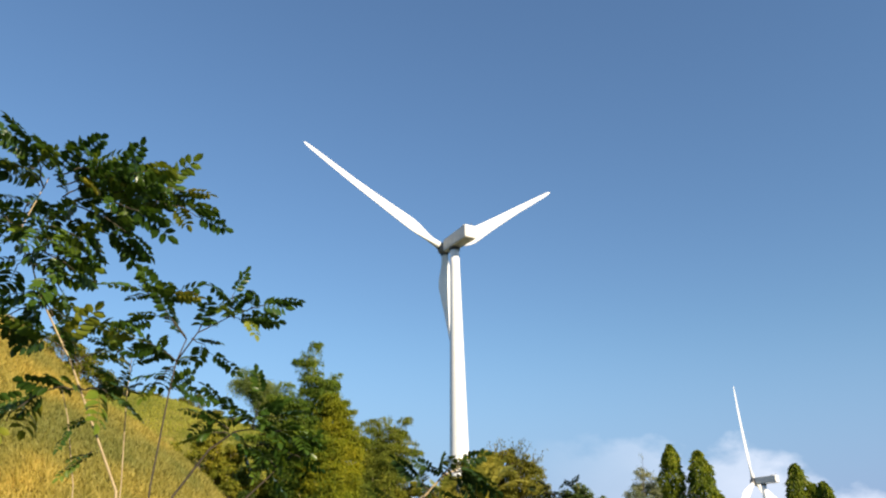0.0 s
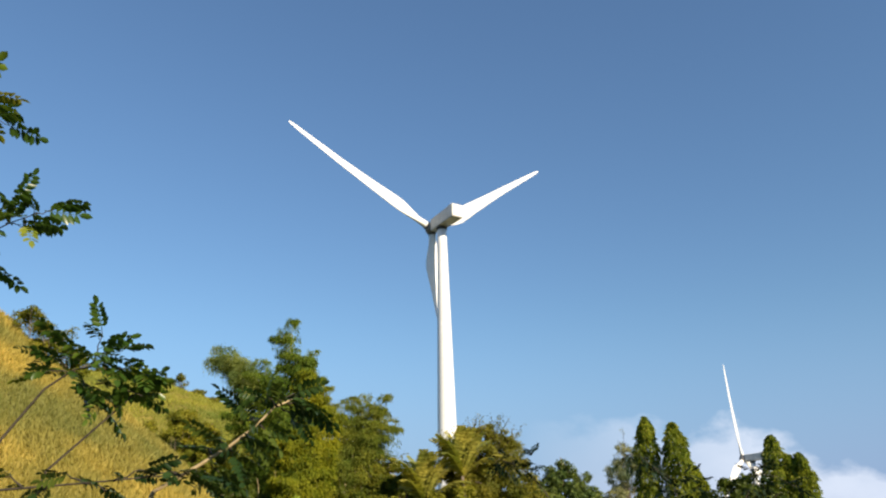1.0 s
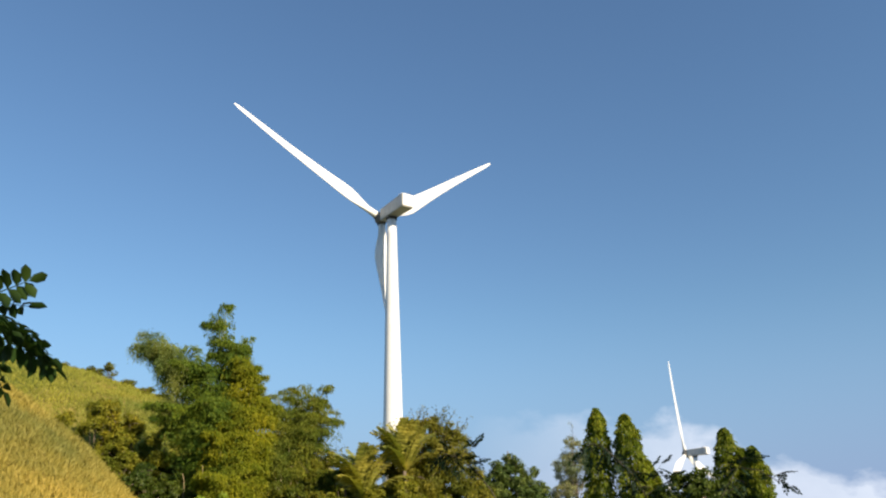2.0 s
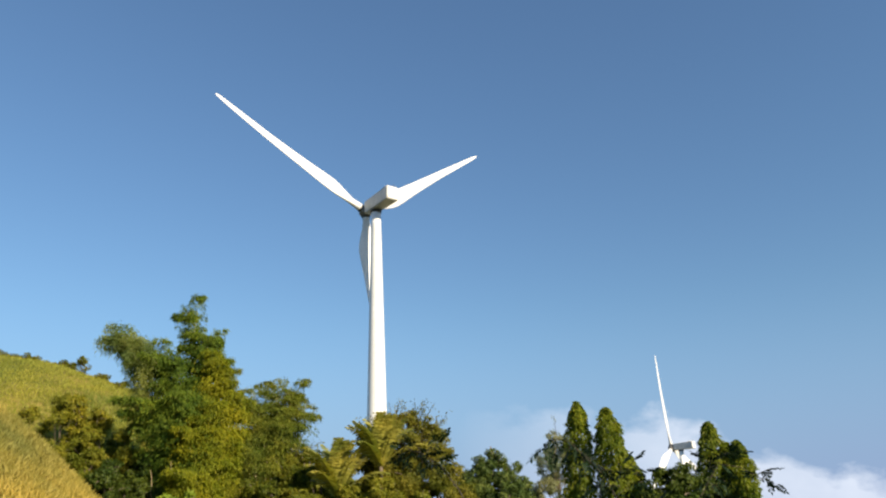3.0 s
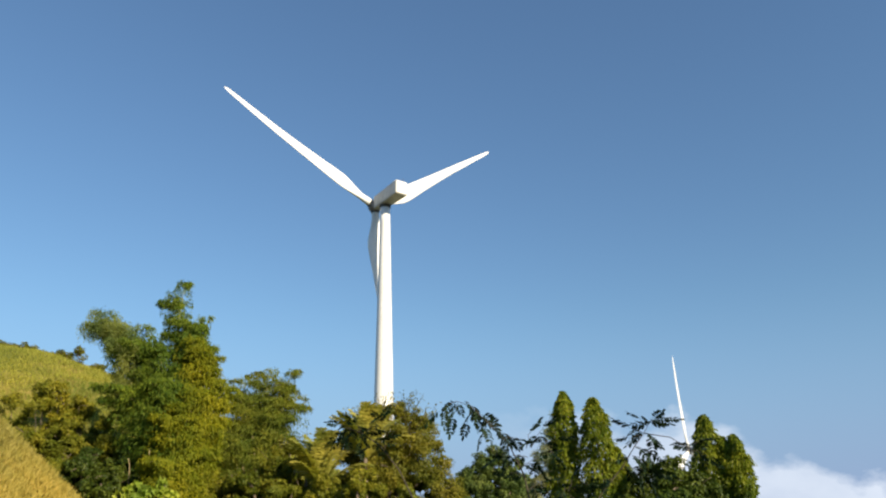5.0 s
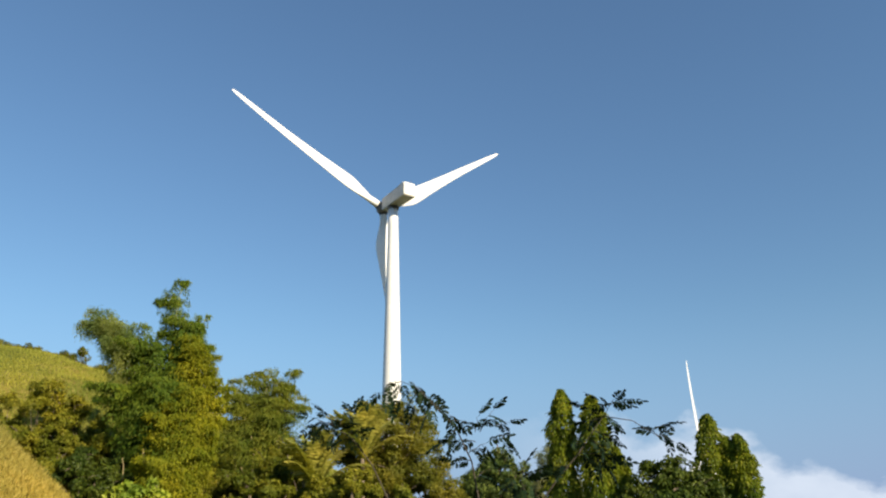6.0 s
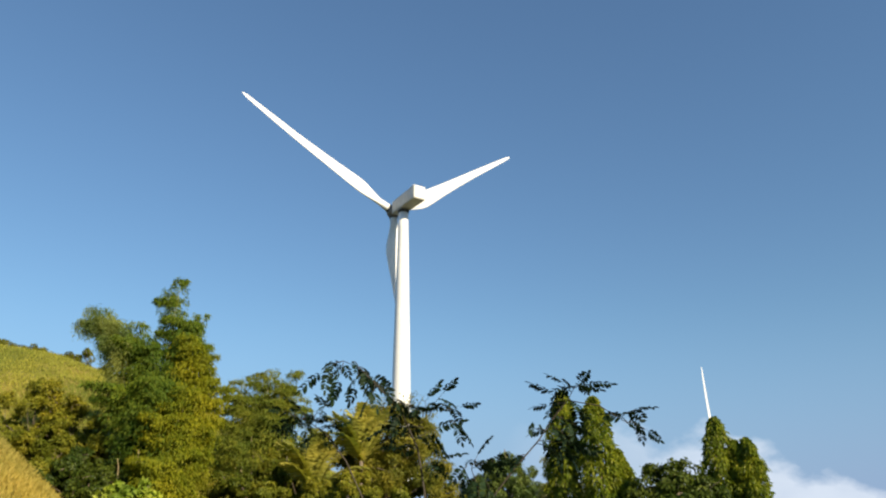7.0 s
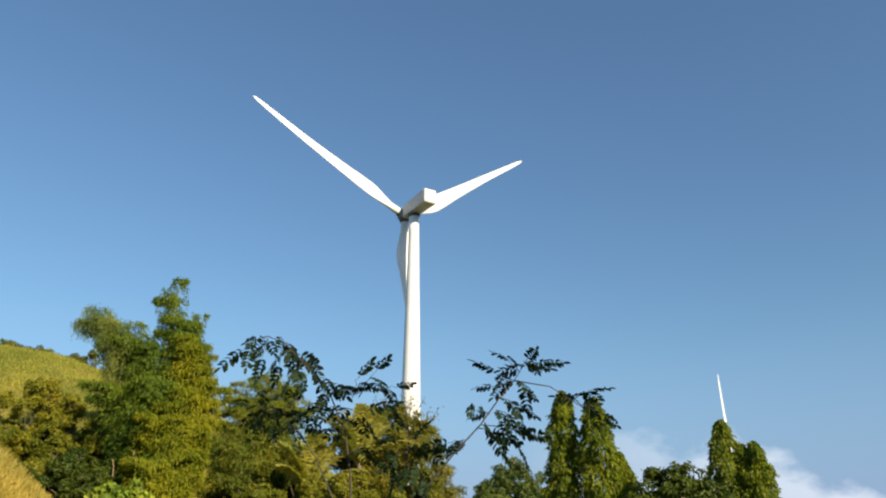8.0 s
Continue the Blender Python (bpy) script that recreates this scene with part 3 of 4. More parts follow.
reseed(22)
bamboo("bamboo_clump", -8.9, 83, culm_set([
    (-8.3, 83, -7.3, 82.8, 16, 0.8, 0.7, 3),
    (-8.9, 83, -10.1, 82.6, 15.4, 0.8, 0.7, 3),
    (-8.9, 83, -12.3, 82.6, 16.2, 1.8, 0.32, 4),
    (-9.4, 83, -13.6, 82.8, 15.6, 1.8, 0.4, 4),
    (-8.7, 83, -9.2, 82.8, 16.9, 1.2, 0.4, 4),
    (-8.3, 83, -6.6, 82.8, 16.8, 1.6, 0.4, 4),
    (-8.3, 83, -6.2, 82.6, 15.6, 2.2, 0.34, 5),
    (-8.3, 83, -5.6, 82.6, 14.6, 2.4, 0.3, 3),
    (-8.3, 83, -7.7, 82.8, 15.5, 0.8, 0.85, 3),
    (-9.1, 83, -9.7, 82.6, 15.5, 0.8, 0.9, 3),
    (-9.5, 82.8, -11.7, 82, 14.9, 1.2, 0.9, 3),
    (-9.5, 82.6, -13.1, 82, 14.6, 1.2, 0.9, 3),
    (-8.1, 82.6, -6.9, 82.2, 14.9, 1.4, 0.8, 3),
    (-7.9, 82.2, -6.3, 81.4, 13.2, 1.6, 0.85, 3),
    (-9.3, 81.8, -11.3, 81, 11.5, 0.8, 1.1, 4),
    (-8.5, 81.4, -7.3, 80.6, 12.5, 0.8, 1.1, 4),
    (-9.6, 82.4, -13.4, 82.0, 13.4, 1.0, 0.95, 3),
    (-9.6, 82.2, -12.6, 81.6, 11.0, 0.8, 1.0, 3),
], 1.1), 80000, 0.30, M_THICKET, "bushy olive-green bamboo thicket beside the taller clump", None, "bamboo clumps", [(-10.6 + 0.85 * k + 0.3 * math.sin(9.1 * k), 80.2, -10.9 + 0.95 * k + 0.5 * math.sin(5.3 * k), 80.9, 9.4 + 1.8 * math.sin(3.7 * k)) for k in range(7)])

reseed(23)
# right-hand side of the tall clump; its sunlight is put into the leaf colour
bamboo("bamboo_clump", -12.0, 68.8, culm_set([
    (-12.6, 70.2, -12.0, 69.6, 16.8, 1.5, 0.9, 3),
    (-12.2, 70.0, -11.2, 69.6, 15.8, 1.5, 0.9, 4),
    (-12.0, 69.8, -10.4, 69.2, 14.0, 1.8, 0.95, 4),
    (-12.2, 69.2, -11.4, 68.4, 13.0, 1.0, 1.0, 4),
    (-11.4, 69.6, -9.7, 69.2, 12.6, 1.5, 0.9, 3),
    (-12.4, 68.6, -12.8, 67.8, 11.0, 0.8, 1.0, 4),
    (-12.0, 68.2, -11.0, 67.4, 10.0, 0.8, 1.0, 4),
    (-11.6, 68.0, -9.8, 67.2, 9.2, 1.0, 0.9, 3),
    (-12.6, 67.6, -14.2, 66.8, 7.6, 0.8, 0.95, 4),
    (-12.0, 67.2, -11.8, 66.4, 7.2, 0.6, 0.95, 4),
]), 84000, 0.30, M_BAMYEL, "draping bamboo with full sun put into its yellow-green leaf colour", None, "bamboo clumps", [(-13.9, 67.2, -14.3, 66.9, 8.2), (-15.6, 67.6, -15.9, 67.2, 7.6)])
broad_tree("shade_bush", -8.8, 71, 7.2 - gz(-8.8, 71), 2.2, M_SCRUB, 10000, 0.27, "leafy bush between two bamboo clumps", "bush", clumps=18, low=0.02, trunk_r=0.08, size=0.2)

reseed(24)
# tree before the tower's foot
broad_tree("olive_tree", 3.6, 72, 14.0, 4.2, M_OLIVE, 44000, 0.25, "sparse olive-brown tree before the turbine tower", size=0.2, tufts=15, trunk_r=0.25, sprigs=46, centres=[
    (0.6, 71.8, 9.7, 1.0), (0.5, 71.5, 8.2, 1.3), (1.0, 71, 6.6, 1.5), (4.6, 72.5, 8.2, 1.4), (4.4, 72.4, 6.9, 1.5), (1.5, 71.6, 10.4, 1.0), (2.9, 72, 11.2, 1.1), (4.3, 72, 11.6, 1.1), (5.4, 72, 11.0, 1.1), (6.6, 72.2, 10.1, 1.2), (5.4, 71.4, 9.4, 1.6), (3.4, 71, 9.6, 1.7), (1.9, 71.4, 8.6, 1.3), (7.2, 71.6, 8.3, 1.1),
    (7.9, 71.4, 6.8, 1.2), (6.4, 70.6, 7.0, 1.8), (4.0, 70.4, 6.8, 2.2), (2.2, 70.6, 6.2, 1.7), (8.6, 71, 5.2, 1.3), (7.6, 70.8, 4.6, 1.7)])
broad_tree("olive_tree", 2.3, 76.5, 11.2 - gz(2.3, 76.5), 2.0, M_OLIVE, 15000, 0.25, "slim olive-green tree beside the palm", size=0.2, clumps=20, low=0.25, tufts=14, trunk_r=0.12, sprigs=16)
broad_tree("scrub_tree", -4.9, 75, 6.4, 2.6, M_SCRUB, 16000, 0.27, "low dark green scrub tree under the palm", size=0.2, clumps=16, sprigs=8)
for ux, uy, ut, ur in ((-3.4, 74, 8.6, 2.6), (-6.2, 76, 7.6, 2.6), (1.8, 62.5, 6.6, 2.0), (-0.6, 62.5, 6.0, 1.8), (-3.6, 63.5, 5.8, 1.9), (0.1, 64.0, 6.0, 1.5), (-3.4, 65.4, 5.6, 1.6), (0.4, 77, 7.4, 2.4), (-2.6, 77, 7.0, 2.6), (-6.6, 69, 6.6, 2.2), (5.2, 65, 5.6, 2.4), (2.7, 65.6, 6.6, 1.7), (2.9, 74.5, 9.6, 2.0), (5.0, 75, 9.2, 2.2), (6.8, 74, 7.6, 2.2), (8.8, 64, 4.3, 1.8), (14.6, 62, 3.4, 1.6), (18.8, 57, 4.9, 1.7), (22.6, 57, 4.4, 1.6)):
    # the front rows take the leaf colour that has sunlight in it
    broad_tree("understory_tree", ux, uy, ut - gz(ux, uy), ur, M_GULLY if uy < 66 else M_SCRUB, 9000, 0.27, "low leafy understory tree below taller crowns", clumps=14, trunk_r=0.12, group="understory trees", size=0.2)
broad_tree("conical_tree", 16.6, 110, 14.5, 4.6, M_LAYERED, 46000, 0.40, "dark green conical tree with layered boughs", size=0.2, tufts=13, centres=[
    (16.6 + 1.2 * r * math.cos(2.2 * k + 0.9 * j), 110 + 0.6 * r * math.sin(2.2 * k + 0.9 * j), 12.3 - 1.15 * j, rr) for j, (r, rr, n) in enumerate(((0.2, 0.9, 1), (1.3, 1.15, 4), (2.1, 1.3, 5), (2.8, 1.4, 7), (3.4, 1.5, 8), (3.9, 1.6, 8), (4.2, 1.7, 8), (4.3, 1.9, 8))) for k in range(n)])
broad_tree("faded_tree", 20.1, 85, 11.5, 3.2, M_FADED, 26000, 0.24, "thin grey-green tree with sparse faded leaves", size=0.16, clumps=34, low=0.12, tufts=16, trunk_r=0.13, sprigs=12)
broad_tree("round_tree", 20.7, 53, 6.1, 2.3, M_DEEP, 13000, 0.26, "dense dark green round tree between column trees", size=0.24, centres=[
    (20.9, 53, 5.0, 0.95), (20.1, 53, 4.7, 0.95), (21.7, 53, 4.6, 0.95), (19.2, 53, 4.0, 1.0), (22.5, 53, 4.0, 1.0), (20.8, 52.4, 3.9, 1.3), (18.4, 53, 3.4, 0.9), (19.4, 52.6, 2.8, 1.3), (22.0, 52.6, 2.8, 1.4), (20.7, 52.4, 2.2, 1.5), (23.4, 53, 3.4, 0.8)])


reseed(25)
# scrub on the hillside
def shrub(x, y, h, r, mat, n, leaf, label, name="hillside_shrub"):
    broad_tree(name, x, y, h, r, mat, n, leaf, label, "shrub", 18, 0.0, 0.05, "shrubs on the hillside", 0.22, tufts=14)


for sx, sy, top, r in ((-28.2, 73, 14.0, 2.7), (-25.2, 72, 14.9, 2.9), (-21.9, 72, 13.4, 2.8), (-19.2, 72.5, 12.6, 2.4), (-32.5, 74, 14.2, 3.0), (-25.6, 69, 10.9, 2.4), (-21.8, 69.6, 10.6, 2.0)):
    shrub(sx, sy, top - gz(sx, sy), r * 1.12, M_GULLY, 16000, 0.25, "olive-green shrub in the gully of the hillside, sunlight in its leaf colour")
# low gully shrubs: dark foliage, with the gully's shade put into leaf colour
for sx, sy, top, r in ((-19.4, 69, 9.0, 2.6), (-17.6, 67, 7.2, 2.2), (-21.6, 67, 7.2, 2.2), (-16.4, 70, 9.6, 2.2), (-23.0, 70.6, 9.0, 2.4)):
    shrub(sx, sy, top - gz(sx, sy), r, M_DEEP, 13000, 0.25, "dark green shrub low in the hillside gully, leaf colour deepened for shade")
for sx, sy, h, r in ((-37.2, 104, 2.8, 1.7), (-39.5, 104.5, 1.7, 1.4), (-42, 105, 1.3, 1.4), (-44.5, 105, 1.5, 1.5), (-47, 105.5, 1.2, 1.5), (-49.5, 106, 1.6, 1.6), (-52, 106, 1.2, 1.5), (-34.6, 104, 1.0, 1.4), (-32.0, 103, 1.1, 1.4), (-29.4, 103, 0.9, 1.3), (-55, 106, 1.4, 1.6)):
    shrub(sx, sy, h, r, M_SCRUB, 1800, 0.26, "small dark shrub on the grassy hill crest")
for sx, sy, h, r in ((-28.2, 55.2, 2.6, 1.8), (-29.9, 55.4, 3.2, 1.9), (-31.8, 56, 3.4, 2.1)):
    shrub(sx, sy, h, r, M_SCRUB, 3500, 0.24, "green shrub on top of the grassy spur")


# ---- palm ----
def palm(x, y, top, n, length, label):
    b = gz(x, y) - 0.1
    ob = holder("palm", x, y, b, label, "palm tree")
    H = top - b
    V, Fc = tube([(0, 0, 0), (0.1, 0, H * 0.5), (0, 0, H)], [0.2, 0.16, 0.14], 10)
    mesh_ob("trunk", V, Fc, M_BARK, ob, True)
    for k in range(n):
        q, el = k * 2.399, (1.12 + 0.42 * (k % 4) / 3.0) if k % 7 else 0.75
        stem = []
        for t in np.linspace(0, 1, 9):
            a = el - 1.5 * t * t * (1.25 - el * 0.5)
            stem.append((t, a))
        p, pts = Vector((0, 0, H)), []
        for t, a in stem:
            pts.append(p.copy())
            p = p + Vector((math.cos(q) * math.cos(a), math.sin(q) * math.cos(a), math.sin(a))) * (length / 8)
        V, Fc = tube(pts, list(np.linspace(0.035, 0.008, 9)), 5)
        side = Vector((-math.sin(q), math.cos(q), 0))
        for i in range(1, 33):
            t = i / 33 * 7.99
            j = int(t)
            c = pts[j].lerp(pts[j + 1], t - j)
            along = (pts[j + 1] - pts[j]).normalized()
            ll = 0.75 * math.sin(math.pi * (0.12 + 0.8 * i / 33)) * length / 3.2
            for sg in (-1, 1):
                e = c + (side * sg * 0.8 + along * 0.55 + Vector((0, 0, -0.35 + rng.normal(0, 0.1)))) * ll
                o = len(V)
                w = along * 0.08
                mid = c.lerp(e, 0.5) + Vector((0, 0, 0.05))
                V += [c - w, c + w, mid + w, mid - w, e]
                Fc += [(o, o + 1, o + 2, o + 3), (o + 3, o + 2, o + 4)]
        mesh_ob("frond", V, Fc, M_PALM, ob)
    return ob


palm(1.99, 68.5, 7.4, 26, 4.5, "yellowing palm with feathered fronds in the tree line")
palm(-1.36, 67.5, 5.1, 24, 4.7, "low yellow-green palm with feathered fronds")


# ---- saplings with pinnate leaves beside the path ----
def pinnate_mesh(name, pairs, length, ll, lw, mat, droop):
    """One compound leaf along +x: a thin stalk, pairs of folded leaflets and one at the tip."""
    V, Fc = tube([(length * t, 0, -droop * t * t) for t in np.linspace(0, 1, 5)], list(np.linspace(0.006, 0.003, 5)), 4)

    def leaflet(base, way, size):
        way = Vector(way).normalized()
        side = way.cross(Vector((rng.normal(0, 0.25), rng.normal(0, 0.25), 1))).normalized()
        up = side.cross(way)
        o = len(V)
        mid = [base + way * size * f - up * size * 0.16 * f * f for f in (0, 0.26, 0.70, 1.0)]
        for f, w in ((1, 0.45), (2, 0.48)):
            V.append(mid[f] + side * lw * w + up * lw * 0.18)
            V.append(mid[f] - side * lw * w + up * lw * 0.18)
        V.extend(mid)
        l1, r1, l2, r2, a, m1, m2, z = range(o, o + 8)
        Fc.extend([(a, m1, l1), (a, r1, m1), (l1, m1, m2, l2), (m1, r1, r2, m2), (l2, m2, z), (m2, r2, z)])

    for i in range(pairs):
        t = 0.2 + 0.72 * i / (pairs - 1)
        base = Vector((length * t, 0, -droop * t * t))
        s = ll * (0.78 + 0.3 * math.sin(math.pi * t)) * rng.uniform(0.88, 1.1)
        for sg in (-1, 1):
            leaflet(base, (0.45 + rng.normal(0, 0.12), sg, -0.30 + rng.normal(0, 0.15)), s)
    leaflet(Vector((length, 0, -droop)), (1, rng.normal(0, 0.1), -0.3), ll * 1.05)
    me = bpy.data.meshes.new(name)
    me.from_pydata([tuple(v) for v in V], [], Fc)
    me.materials.append(mat)
    me.shade_smooth()
    return me


reseed(26)
LEAF = [pinnate_mesh("leaf", p, l, 0.150, 0.078, M_PINNATE, d) for p, l, d in ((6, 0.43, 0.06), (5, 0.36, 0.10), (6, 0.46, 0.16))]
LEAF_DARK = [pinnate_mesh("leaf", p, l, 0.150, 0.072, M_DUSKY, d) for p, l, d in ((6, 0.45, 0.06), (5, 0.38, 0.12), (7, 0.50, 0.16))]
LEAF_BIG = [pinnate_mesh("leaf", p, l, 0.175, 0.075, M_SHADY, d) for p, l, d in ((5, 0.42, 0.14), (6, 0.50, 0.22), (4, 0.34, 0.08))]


def sapling(x, y, stems, twigs, label, kinds, gap, category="sapling", scale=1.0, lift=0.15, name="sapling", bark=None, leaf_size=1.0, tilt=0.0):
    """stems: (points, foot radius, tip radius). twigs: (start, end) lines that carry compound leaves."""
    ob = holder(name, x, y, gz(x, y), label, category, "saplings with feathered leaves")
    for pts, r0, r1 in stems:
        V, Fc = tube(local(pts, ob), list(np.linspace(r0, r1, len(pts))), 8)
        mesh_ob("stem", V, Fc, bark or M_STALK, ob, True, "" if bark else "pale tan woody stem")
    for a, b2 in twigs:
        a, b2 = Vector(a), Vector(b2)
        pts = arc(a, b2, (0, 0, 0.06 * (b2 - a).length), 6, 0.012)
        V, Fc = tube(local(pts, ob), list(np.linspace(0.011 * scale, 0.004 * scale, 6)), 5)
        mesh_ob("twig", V, Fc, M_TWIG, ob, True)
        n = max(2, int((b2 - a).length / gap))
        way = (b2 - a).normalized()
        side = way.cross(Vector((0, 0, 1))).normalized()
        for i in range(n + 1):
            t = 0.12 + 0.88 * i / n
            p = a.lerp(b2, t) + Vector((0, 0, 0.06 * (b2 - a).length * 4 * t * (1 - t)))
            if i == n:
                d = way + Vector(rng.normal(0, 0.15, 3))
            else:
                q = i * 2.4 + rng.uniform(0, 1)
                up = side.cross(way)
                d = way * 0.55 + (side * math.cos(q) + up * math.sin(q) * 0.5) * 0.9 + Vector((0, 0, lift))
            d.normalize()
            roll = rng.normal(-tilt if d.x > 0 else tilt, 0.35)
            rot = d.to_track_quat("X", "Z").to_matrix().to_4x4() @ Matrix.Rotation(roll, 4, "X")
            lf = new("leaf", kinds[int(rng.integers(0, len(kinds)))])
            lf.parent = ob
            lf.matrix_basis = Matrix.Translation(p - ob.location) @ rot @ Matrix.Scale(leaf_size * rng.uniform(0.75, 1.15), 4)
    return ob


Y0 = 6.6


def at(y, *pairs, deep=0.08, reach=1.0):
    """Twigs in the plane y, from (x, z, x, z) rows."""
    return [((a, y, c), (a + (e - a) * reach, y + rng.normal(0, deep), c + (g - c) * reach)) for a, c, e, g in pairs]


def line(y, *pairs):
    return [(a, y, c) for a, c in pairs]


sapling(-3.3, Y0, [(line(Y0, (-3.28, gz(-3.28, Y0)), (-3.56, 2.71), (-3.93, 3.41), (-4.23, 3.98), (-4.70, 4.72), (-5.05, 5.52), (-4.87, 6.12)), 0.014, 0.006)],
        at(Y0, (-4.90, 5.98, -4.95, 6.50), (-4.96, 6.01, -5.39, 6.52), (-4.87, 6.22, -4.33, 6.45), (-4.83, 6.15, -3.95, 6.44), (-4.76, 6.00, -3.74, 6.06), (-4.44, 6.00, -3.31, 6.14), (-4.11, 5.91, -3.02, 6.04), (-3.98, 5.88, -2.94, 5.73),
           (-4.35, 5.85, -3.42, 5.51), (-4.60, 5.79, -3.59, 5.31), (-4.76, 5.65, -4.01, 5.49), (-4.79, 5.51, -4.05, 5.19), deep=0.22, reach=0.66)
        + at(Y0, (-4.83, 5.38, -4.33, 5.03), (-4.86, 5.24, -4.10, 4.82), (-4.82, 5.05, -4.32, 4.65), (-4.91, 5.18, -5.25, 5.06), (-5.05, 5.52, -5.52, 5.67), (-5.04, 5.80, -5.60, 6.03), (-4.78, 4.85, -5.01, 4.51), (-4.70, 4.72, -4.41, 4.31),
             (-5.07, 6.23, -5.44, 6.31), (-4.67, 5.86, -4.14, 6.12), (-4.91, 5.45, -4.55, 5.24), (-5.02, 5.38, -5.38, 5.32), deep=0.22, reach=0.66)
        + at(Y0, (-4.31, 4.10, -4.69, 4.28), (-4.23, 3.98, -3.93, 4.08), (-4.35, 4.16, -4.27, 4.34), (-4.17, 3.69, -4.59, 3.64), (-4.51, 3.64, -4.76, 3.39), (-4.17, 3.69, -3.74, 3.62), (-4.73, 4.60, -5.12, 4.48), deep=0.15),
        "leafy sapling with glossy feathered green leaves on a tan stem", LEAF, 0.125, leaf_size=0.96, tilt=0.5)
YB = 6.25
sapling(-3.1, YB, [(line(YB, (-3.10, gz(-3.1, YB)), (-3.10, 2.72), (-3.04, 3.59), (-3.01, 3.86), (-2.94, 4.08)), 0.009, 0.006), (line(YB, (-2.94, 4.08), (-3.21, 4.41), (-3.50, 4.66)), 0.007, 0.004), (line(YB, (-3.01, 3.86), (-2.84, 4.14), (-2.52, 4.31), (-2.30, 4.39)), 0.008, 0.004)],
        at(YB, (-2.55, 4.31, -2.53, 4.55), (-2.36, 4.37, -2.16, 4.42), (-2.57, 4.30, -2.36, 4.24), (-2.41, 4.35, -2.33, 4.24), (-2.84, 4.14, -2.74, 4.34), (-2.89, 4.09, -2.75, 3.98), (-2.94, 4.08, -3.08, 4.26), (-3.21, 4.41, -3.44, 4.59), (-3.23, 4.41, -3.26, 4.60), (-3.14, 4.32, -3.38, 4.34), (-3.33, 4.50, -3.16, 4.54))
        + at(YB, (-3.01, 3.86, -3.19, 3.98), (-3.01, 3.86, -3.32, 4.02), (-3.01, 3.81, -3.20, 3.68), (-3.04, 3.59, -2.96, 3.60)),
        "slender sapling with small feathered green leaves", LEAF, 0.095, scale=0.6, leaf_size=0.70, tilt=0.5, bark=M_TWIG)
sapling(-3.6, Y0, [(line(Y0, (-3.45, gz(-3.45, Y0)), (-3.52, 2.76), (-3.60, 3.62), (-3.61, 4.08)), 0.008, 0.004), (line(Y0, (-3.68, gz(-3.68, Y0)), (-3.98, 2.77), (-4.15, 3.41), (-4.26, 3.69)), 0.007, 0.004)],
        at(Y0, (-3.59, 3.68, -3.80, 3.79), (-3.60, 3.91, -3.79, 4.10), (-3.60, 3.85, -3.53, 3.94), (-3.60, 3.62, -3.67, 3.74), (-3.93, 3.41, -4.02, 3.28), (-3.84, 3.08, -3.92, 3.00)),
        "thin tan weed stalks with a few small leaves", LEAF, 0.16, scale=0.45, leaf_size=0.52)
YC = 9.0
sapling(-4.95, YC, [(line(YC, (-4.95, gz(-4.95, YC)), (-3.91, 2.87), (-3.51, 3.44), (-3.20, 3.66), (-2.97, 3.69)), 0.02, 0.008), (line(YC, (-4.07, gz(-4.07, YC)), (-3.32, 2.52), (-2.61, 3.19), (-2.46, 3.34)), 0.018, 0.008)],
        at(YC, (-2.97, 3.69, -2.87, 4.09), (-3.09, 3.76, -2.61, 3.82), (-3.01, 3.69, -2.29, 3.56), (-2.91, 3.48, -2.33, 3.32), (-3.04, 3.49, -2.79, 3.20), (-3.28, 3.69, -3.61, 3.85), (-3.27, 3.63, -3.60, 3.62), (-3.15, 3.76, -3.36, 3.97), (-2.61, 3.19, -2.40, 3.35), (-2.61, 3.19, -2.79, 3.31), (-3.20, 3.66, -3.07, 3.42), (-2.86, 3.61, -2.57, 3.64)),
        "leaning sapling with dark feathered leaves over dry grass", LEAF, 0.12, lift=-0.05, leaf_size=0.84, tilt=0.45, bark=M_TWIG)
YD = 7.7
sapling(-2.2, YD, [(line(YD, (-2.4, gz(-2.4, YD)), (-1.58, 2.16), (-1.24, 2.35), (-0.91, 2.55), (-0.66, 2.74), (-0.49, 2.92), (-0.32, 2.99)), 0.024, 0.008)],
        at(YD, (-0.49, 2.92, -0.22, 3.10), (-0.38, 2.97, -0.12, 2.84), (-0.44, 2.92, -0.66, 3.02), (-0.42, 2.91, -0.22, 2.76), (-0.64, 2.74, -0.80, 2.90), (-0.62, 2.75, -0.50, 2.66), (-0.80, 2.65, -0.66, 2.57), (-0.91, 2.55, -1.08, 2.67), (-0.91, 2.55, -0.84, 2.46), (-1.04, 2.46, -1.18, 2.58), (-1.11, 2.43, -0.94, 2.28), (-1.24, 2.35, -1.10, 2.24), (-0.30, 3.01, -0.14, 2.94), reach=0.7),
        "leaning branch with dark feathered leaves beside the path", LEAF_DARK, 0.10, lift=0.0, leaf_size=0.68, tilt=0.6)
YE = 7.4
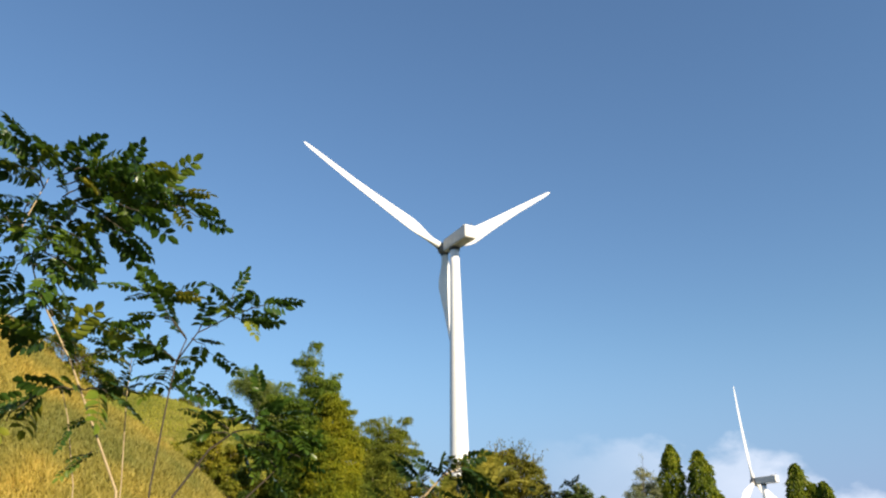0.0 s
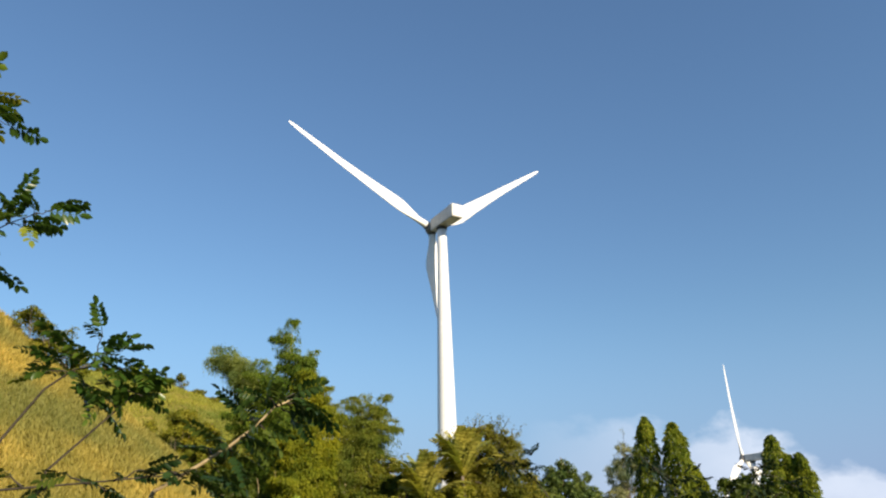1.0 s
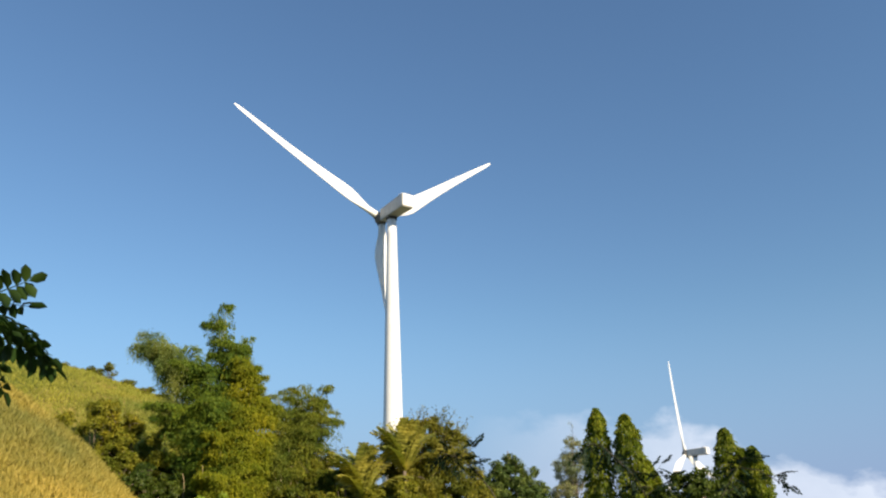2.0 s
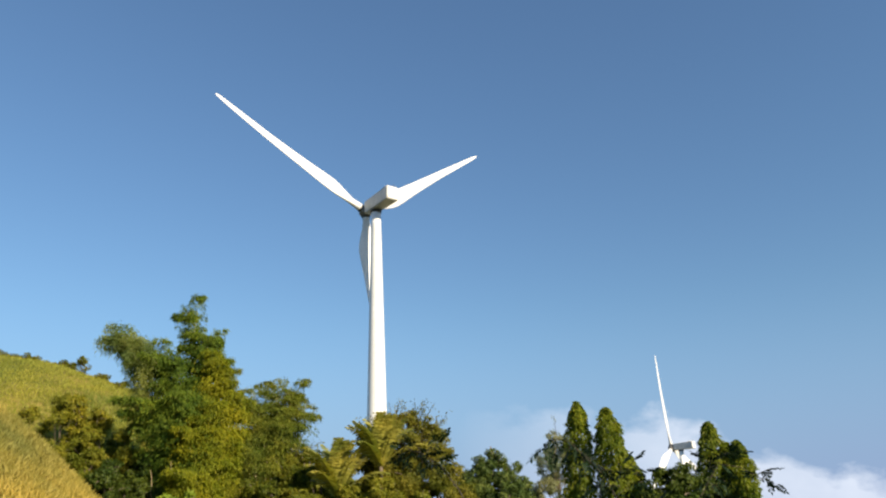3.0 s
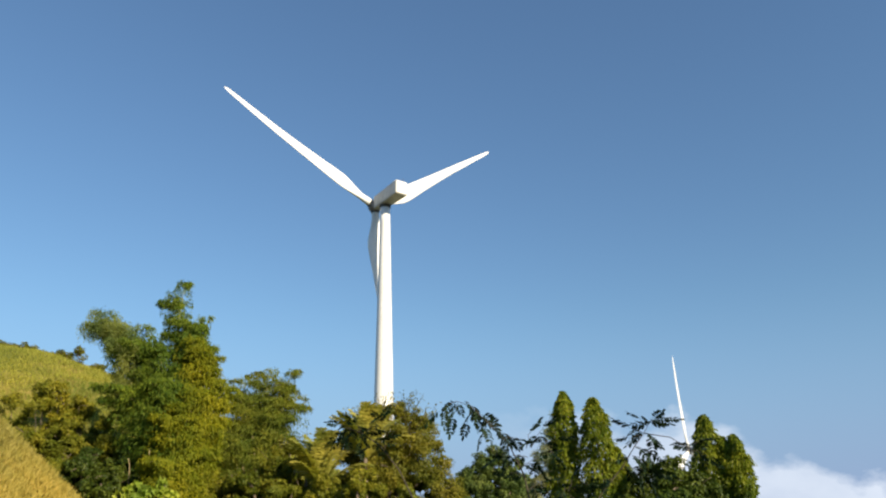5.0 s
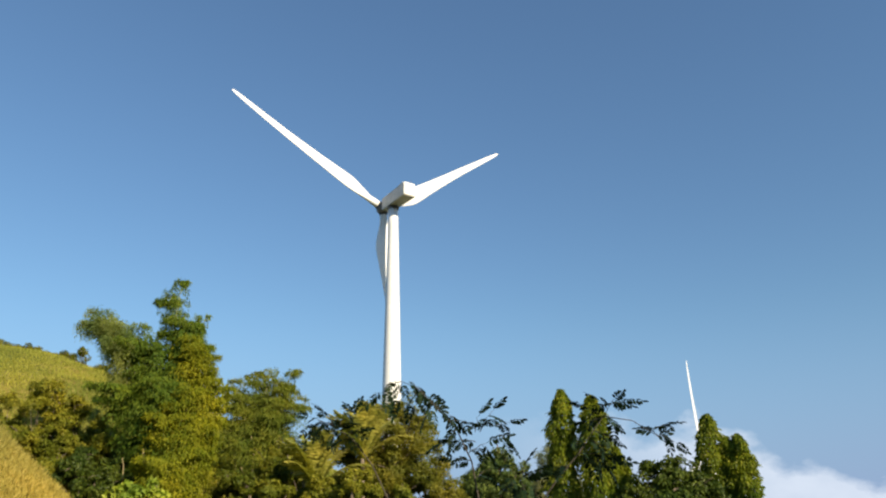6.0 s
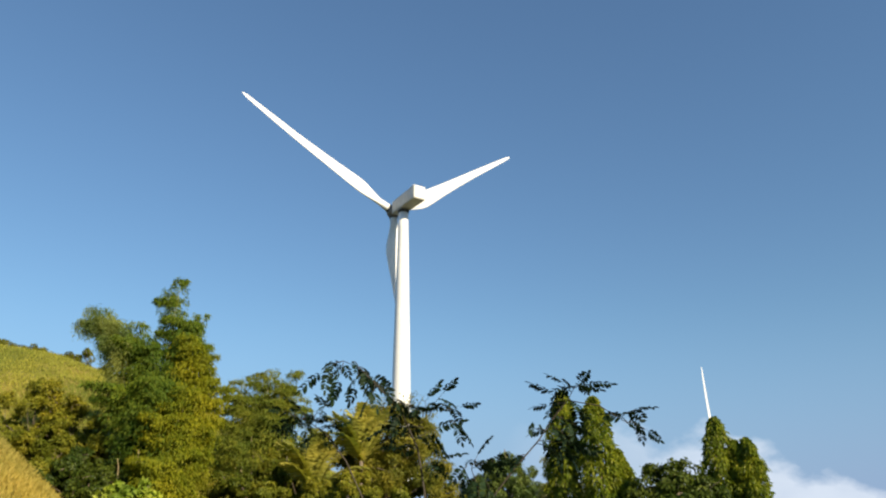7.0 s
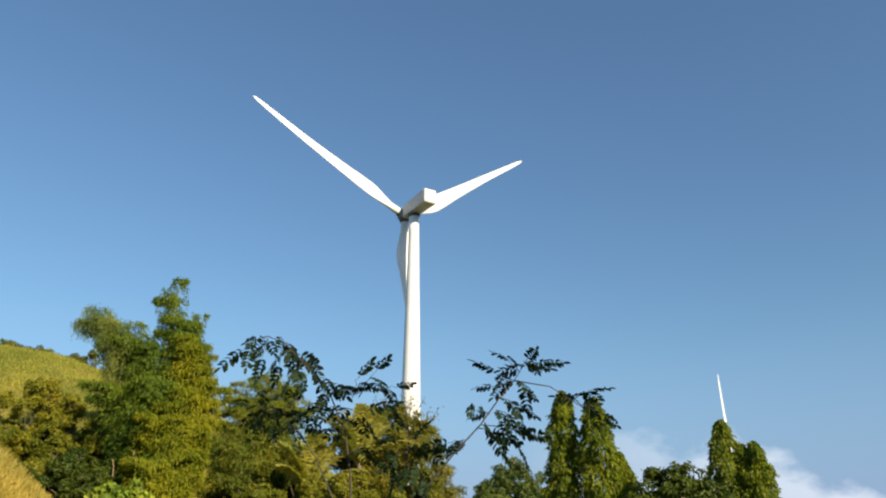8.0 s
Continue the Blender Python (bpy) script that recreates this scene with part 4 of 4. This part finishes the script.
sapling(-3.85, YE, [(line(YE, (-4.2, gz(-4.2, YE)), (-3.85, 2.06), (-2.86, 2.19), (-2.10, 2.23), (-1.18, 2.29)), 0.018, 0.005)],
        at(YE, (-2.66, 2.21, -2.85, 2.32), (-2.10, 2.23, -2.38, 2.33), (-1.84, 2.24, -1.58, 2.33), (-1.59, 2.26, -1.26, 2.30), (-2.10, 2.23, -1.86, 2.16), (-2.40, 2.22, -2.52, 2.14), (-1.33, 2.28, -1.06, 2.26)),
        "low spreading branch of dark feathered leaves over the grass", LEAF_DARK, 0.12, lift=-0.1, leaf_size=0.62, tilt=0.5, bark=M_TWIG)
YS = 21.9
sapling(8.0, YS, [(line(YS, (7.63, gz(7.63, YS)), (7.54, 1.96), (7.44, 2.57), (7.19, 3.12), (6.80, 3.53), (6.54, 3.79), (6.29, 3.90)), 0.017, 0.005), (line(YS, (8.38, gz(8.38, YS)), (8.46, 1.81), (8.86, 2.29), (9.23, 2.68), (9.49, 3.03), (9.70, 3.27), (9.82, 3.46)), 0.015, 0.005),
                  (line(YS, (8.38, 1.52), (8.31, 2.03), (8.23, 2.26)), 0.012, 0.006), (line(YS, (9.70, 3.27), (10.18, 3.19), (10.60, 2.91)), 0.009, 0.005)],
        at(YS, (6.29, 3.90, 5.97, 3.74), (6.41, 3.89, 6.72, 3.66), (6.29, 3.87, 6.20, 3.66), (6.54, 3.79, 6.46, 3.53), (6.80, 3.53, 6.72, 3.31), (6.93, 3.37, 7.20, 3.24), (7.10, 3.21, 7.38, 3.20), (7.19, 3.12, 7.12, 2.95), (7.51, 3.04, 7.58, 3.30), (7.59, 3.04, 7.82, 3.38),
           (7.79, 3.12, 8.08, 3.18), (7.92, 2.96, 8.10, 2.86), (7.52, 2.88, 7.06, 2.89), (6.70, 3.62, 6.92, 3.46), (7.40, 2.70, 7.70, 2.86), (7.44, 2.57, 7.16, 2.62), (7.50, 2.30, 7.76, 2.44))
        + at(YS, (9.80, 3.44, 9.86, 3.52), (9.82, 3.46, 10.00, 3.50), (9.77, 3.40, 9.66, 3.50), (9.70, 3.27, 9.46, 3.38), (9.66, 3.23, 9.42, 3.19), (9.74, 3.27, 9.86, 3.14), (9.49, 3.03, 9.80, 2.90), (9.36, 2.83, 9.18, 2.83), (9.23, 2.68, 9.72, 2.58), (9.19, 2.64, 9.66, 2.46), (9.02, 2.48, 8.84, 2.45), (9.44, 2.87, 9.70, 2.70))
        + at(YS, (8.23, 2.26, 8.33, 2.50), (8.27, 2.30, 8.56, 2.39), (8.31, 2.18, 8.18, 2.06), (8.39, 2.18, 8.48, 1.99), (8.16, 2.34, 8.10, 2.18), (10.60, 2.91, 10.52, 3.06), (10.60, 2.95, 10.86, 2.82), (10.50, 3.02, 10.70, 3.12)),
        "sapling with drooping feathered leaves, shade put into their dark green", LEAF_BIG, 0.105, scale=0.7, lift=-0.30, bark=M_TWIG, leaf_size=0.66, tilt=0.5)
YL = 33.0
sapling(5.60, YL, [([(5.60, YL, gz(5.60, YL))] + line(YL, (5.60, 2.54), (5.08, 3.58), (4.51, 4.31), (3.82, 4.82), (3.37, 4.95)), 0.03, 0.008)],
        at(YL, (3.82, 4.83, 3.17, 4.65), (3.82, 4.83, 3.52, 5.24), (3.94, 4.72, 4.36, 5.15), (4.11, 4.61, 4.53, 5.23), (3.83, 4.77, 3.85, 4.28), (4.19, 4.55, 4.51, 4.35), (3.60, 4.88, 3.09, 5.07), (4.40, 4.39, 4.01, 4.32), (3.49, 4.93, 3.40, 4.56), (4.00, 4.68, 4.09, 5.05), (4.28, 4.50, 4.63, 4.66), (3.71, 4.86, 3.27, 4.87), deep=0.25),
        "lanky sapling with sparse feathered leaves, shade put into their dark green", LEAF_BIG, 0.21, scale=1.1, lift=-0.25, bark=M_TWIG, leaf_size=0.95, tilt=0.5)
broad_tree("lime_shrub", -11.7, 60.0, 5.4 - gz(-11.7, 60.0), 2.4, M_LIME, 2600, 0.36, "small lime-green shrub at the foot of the slope", "shrub", 12, 0.3, 0.06, size=0.34, centres=[
    (-13.3, 60, 4.5, 0.5), (-12.6, 60, 4.9, 0.55), (-11.8, 59.8, 4.7, 0.6), (-11.0, 60, 5.0, 0.5), (-10.3, 60, 4.4, 0.5), (-12.4, 59.6, 3.9, 0.9), (-11.0, 59.6, 3.8, 0.9), (-11.7, 59.6, 2.9, 1.2)])

# ---- grass ----
reseed(27)
grass("spur_grass", 300000, -58, -8, 34, 70, 0.5, 0.026, M_GRASS, "tall dry golden grass on the spur")
grass("hill_grass", 90000, -75, 6, 68, 112, 0.5, 0.045, M_GRASS_GREEN, "yellow-green grass on the far hill")
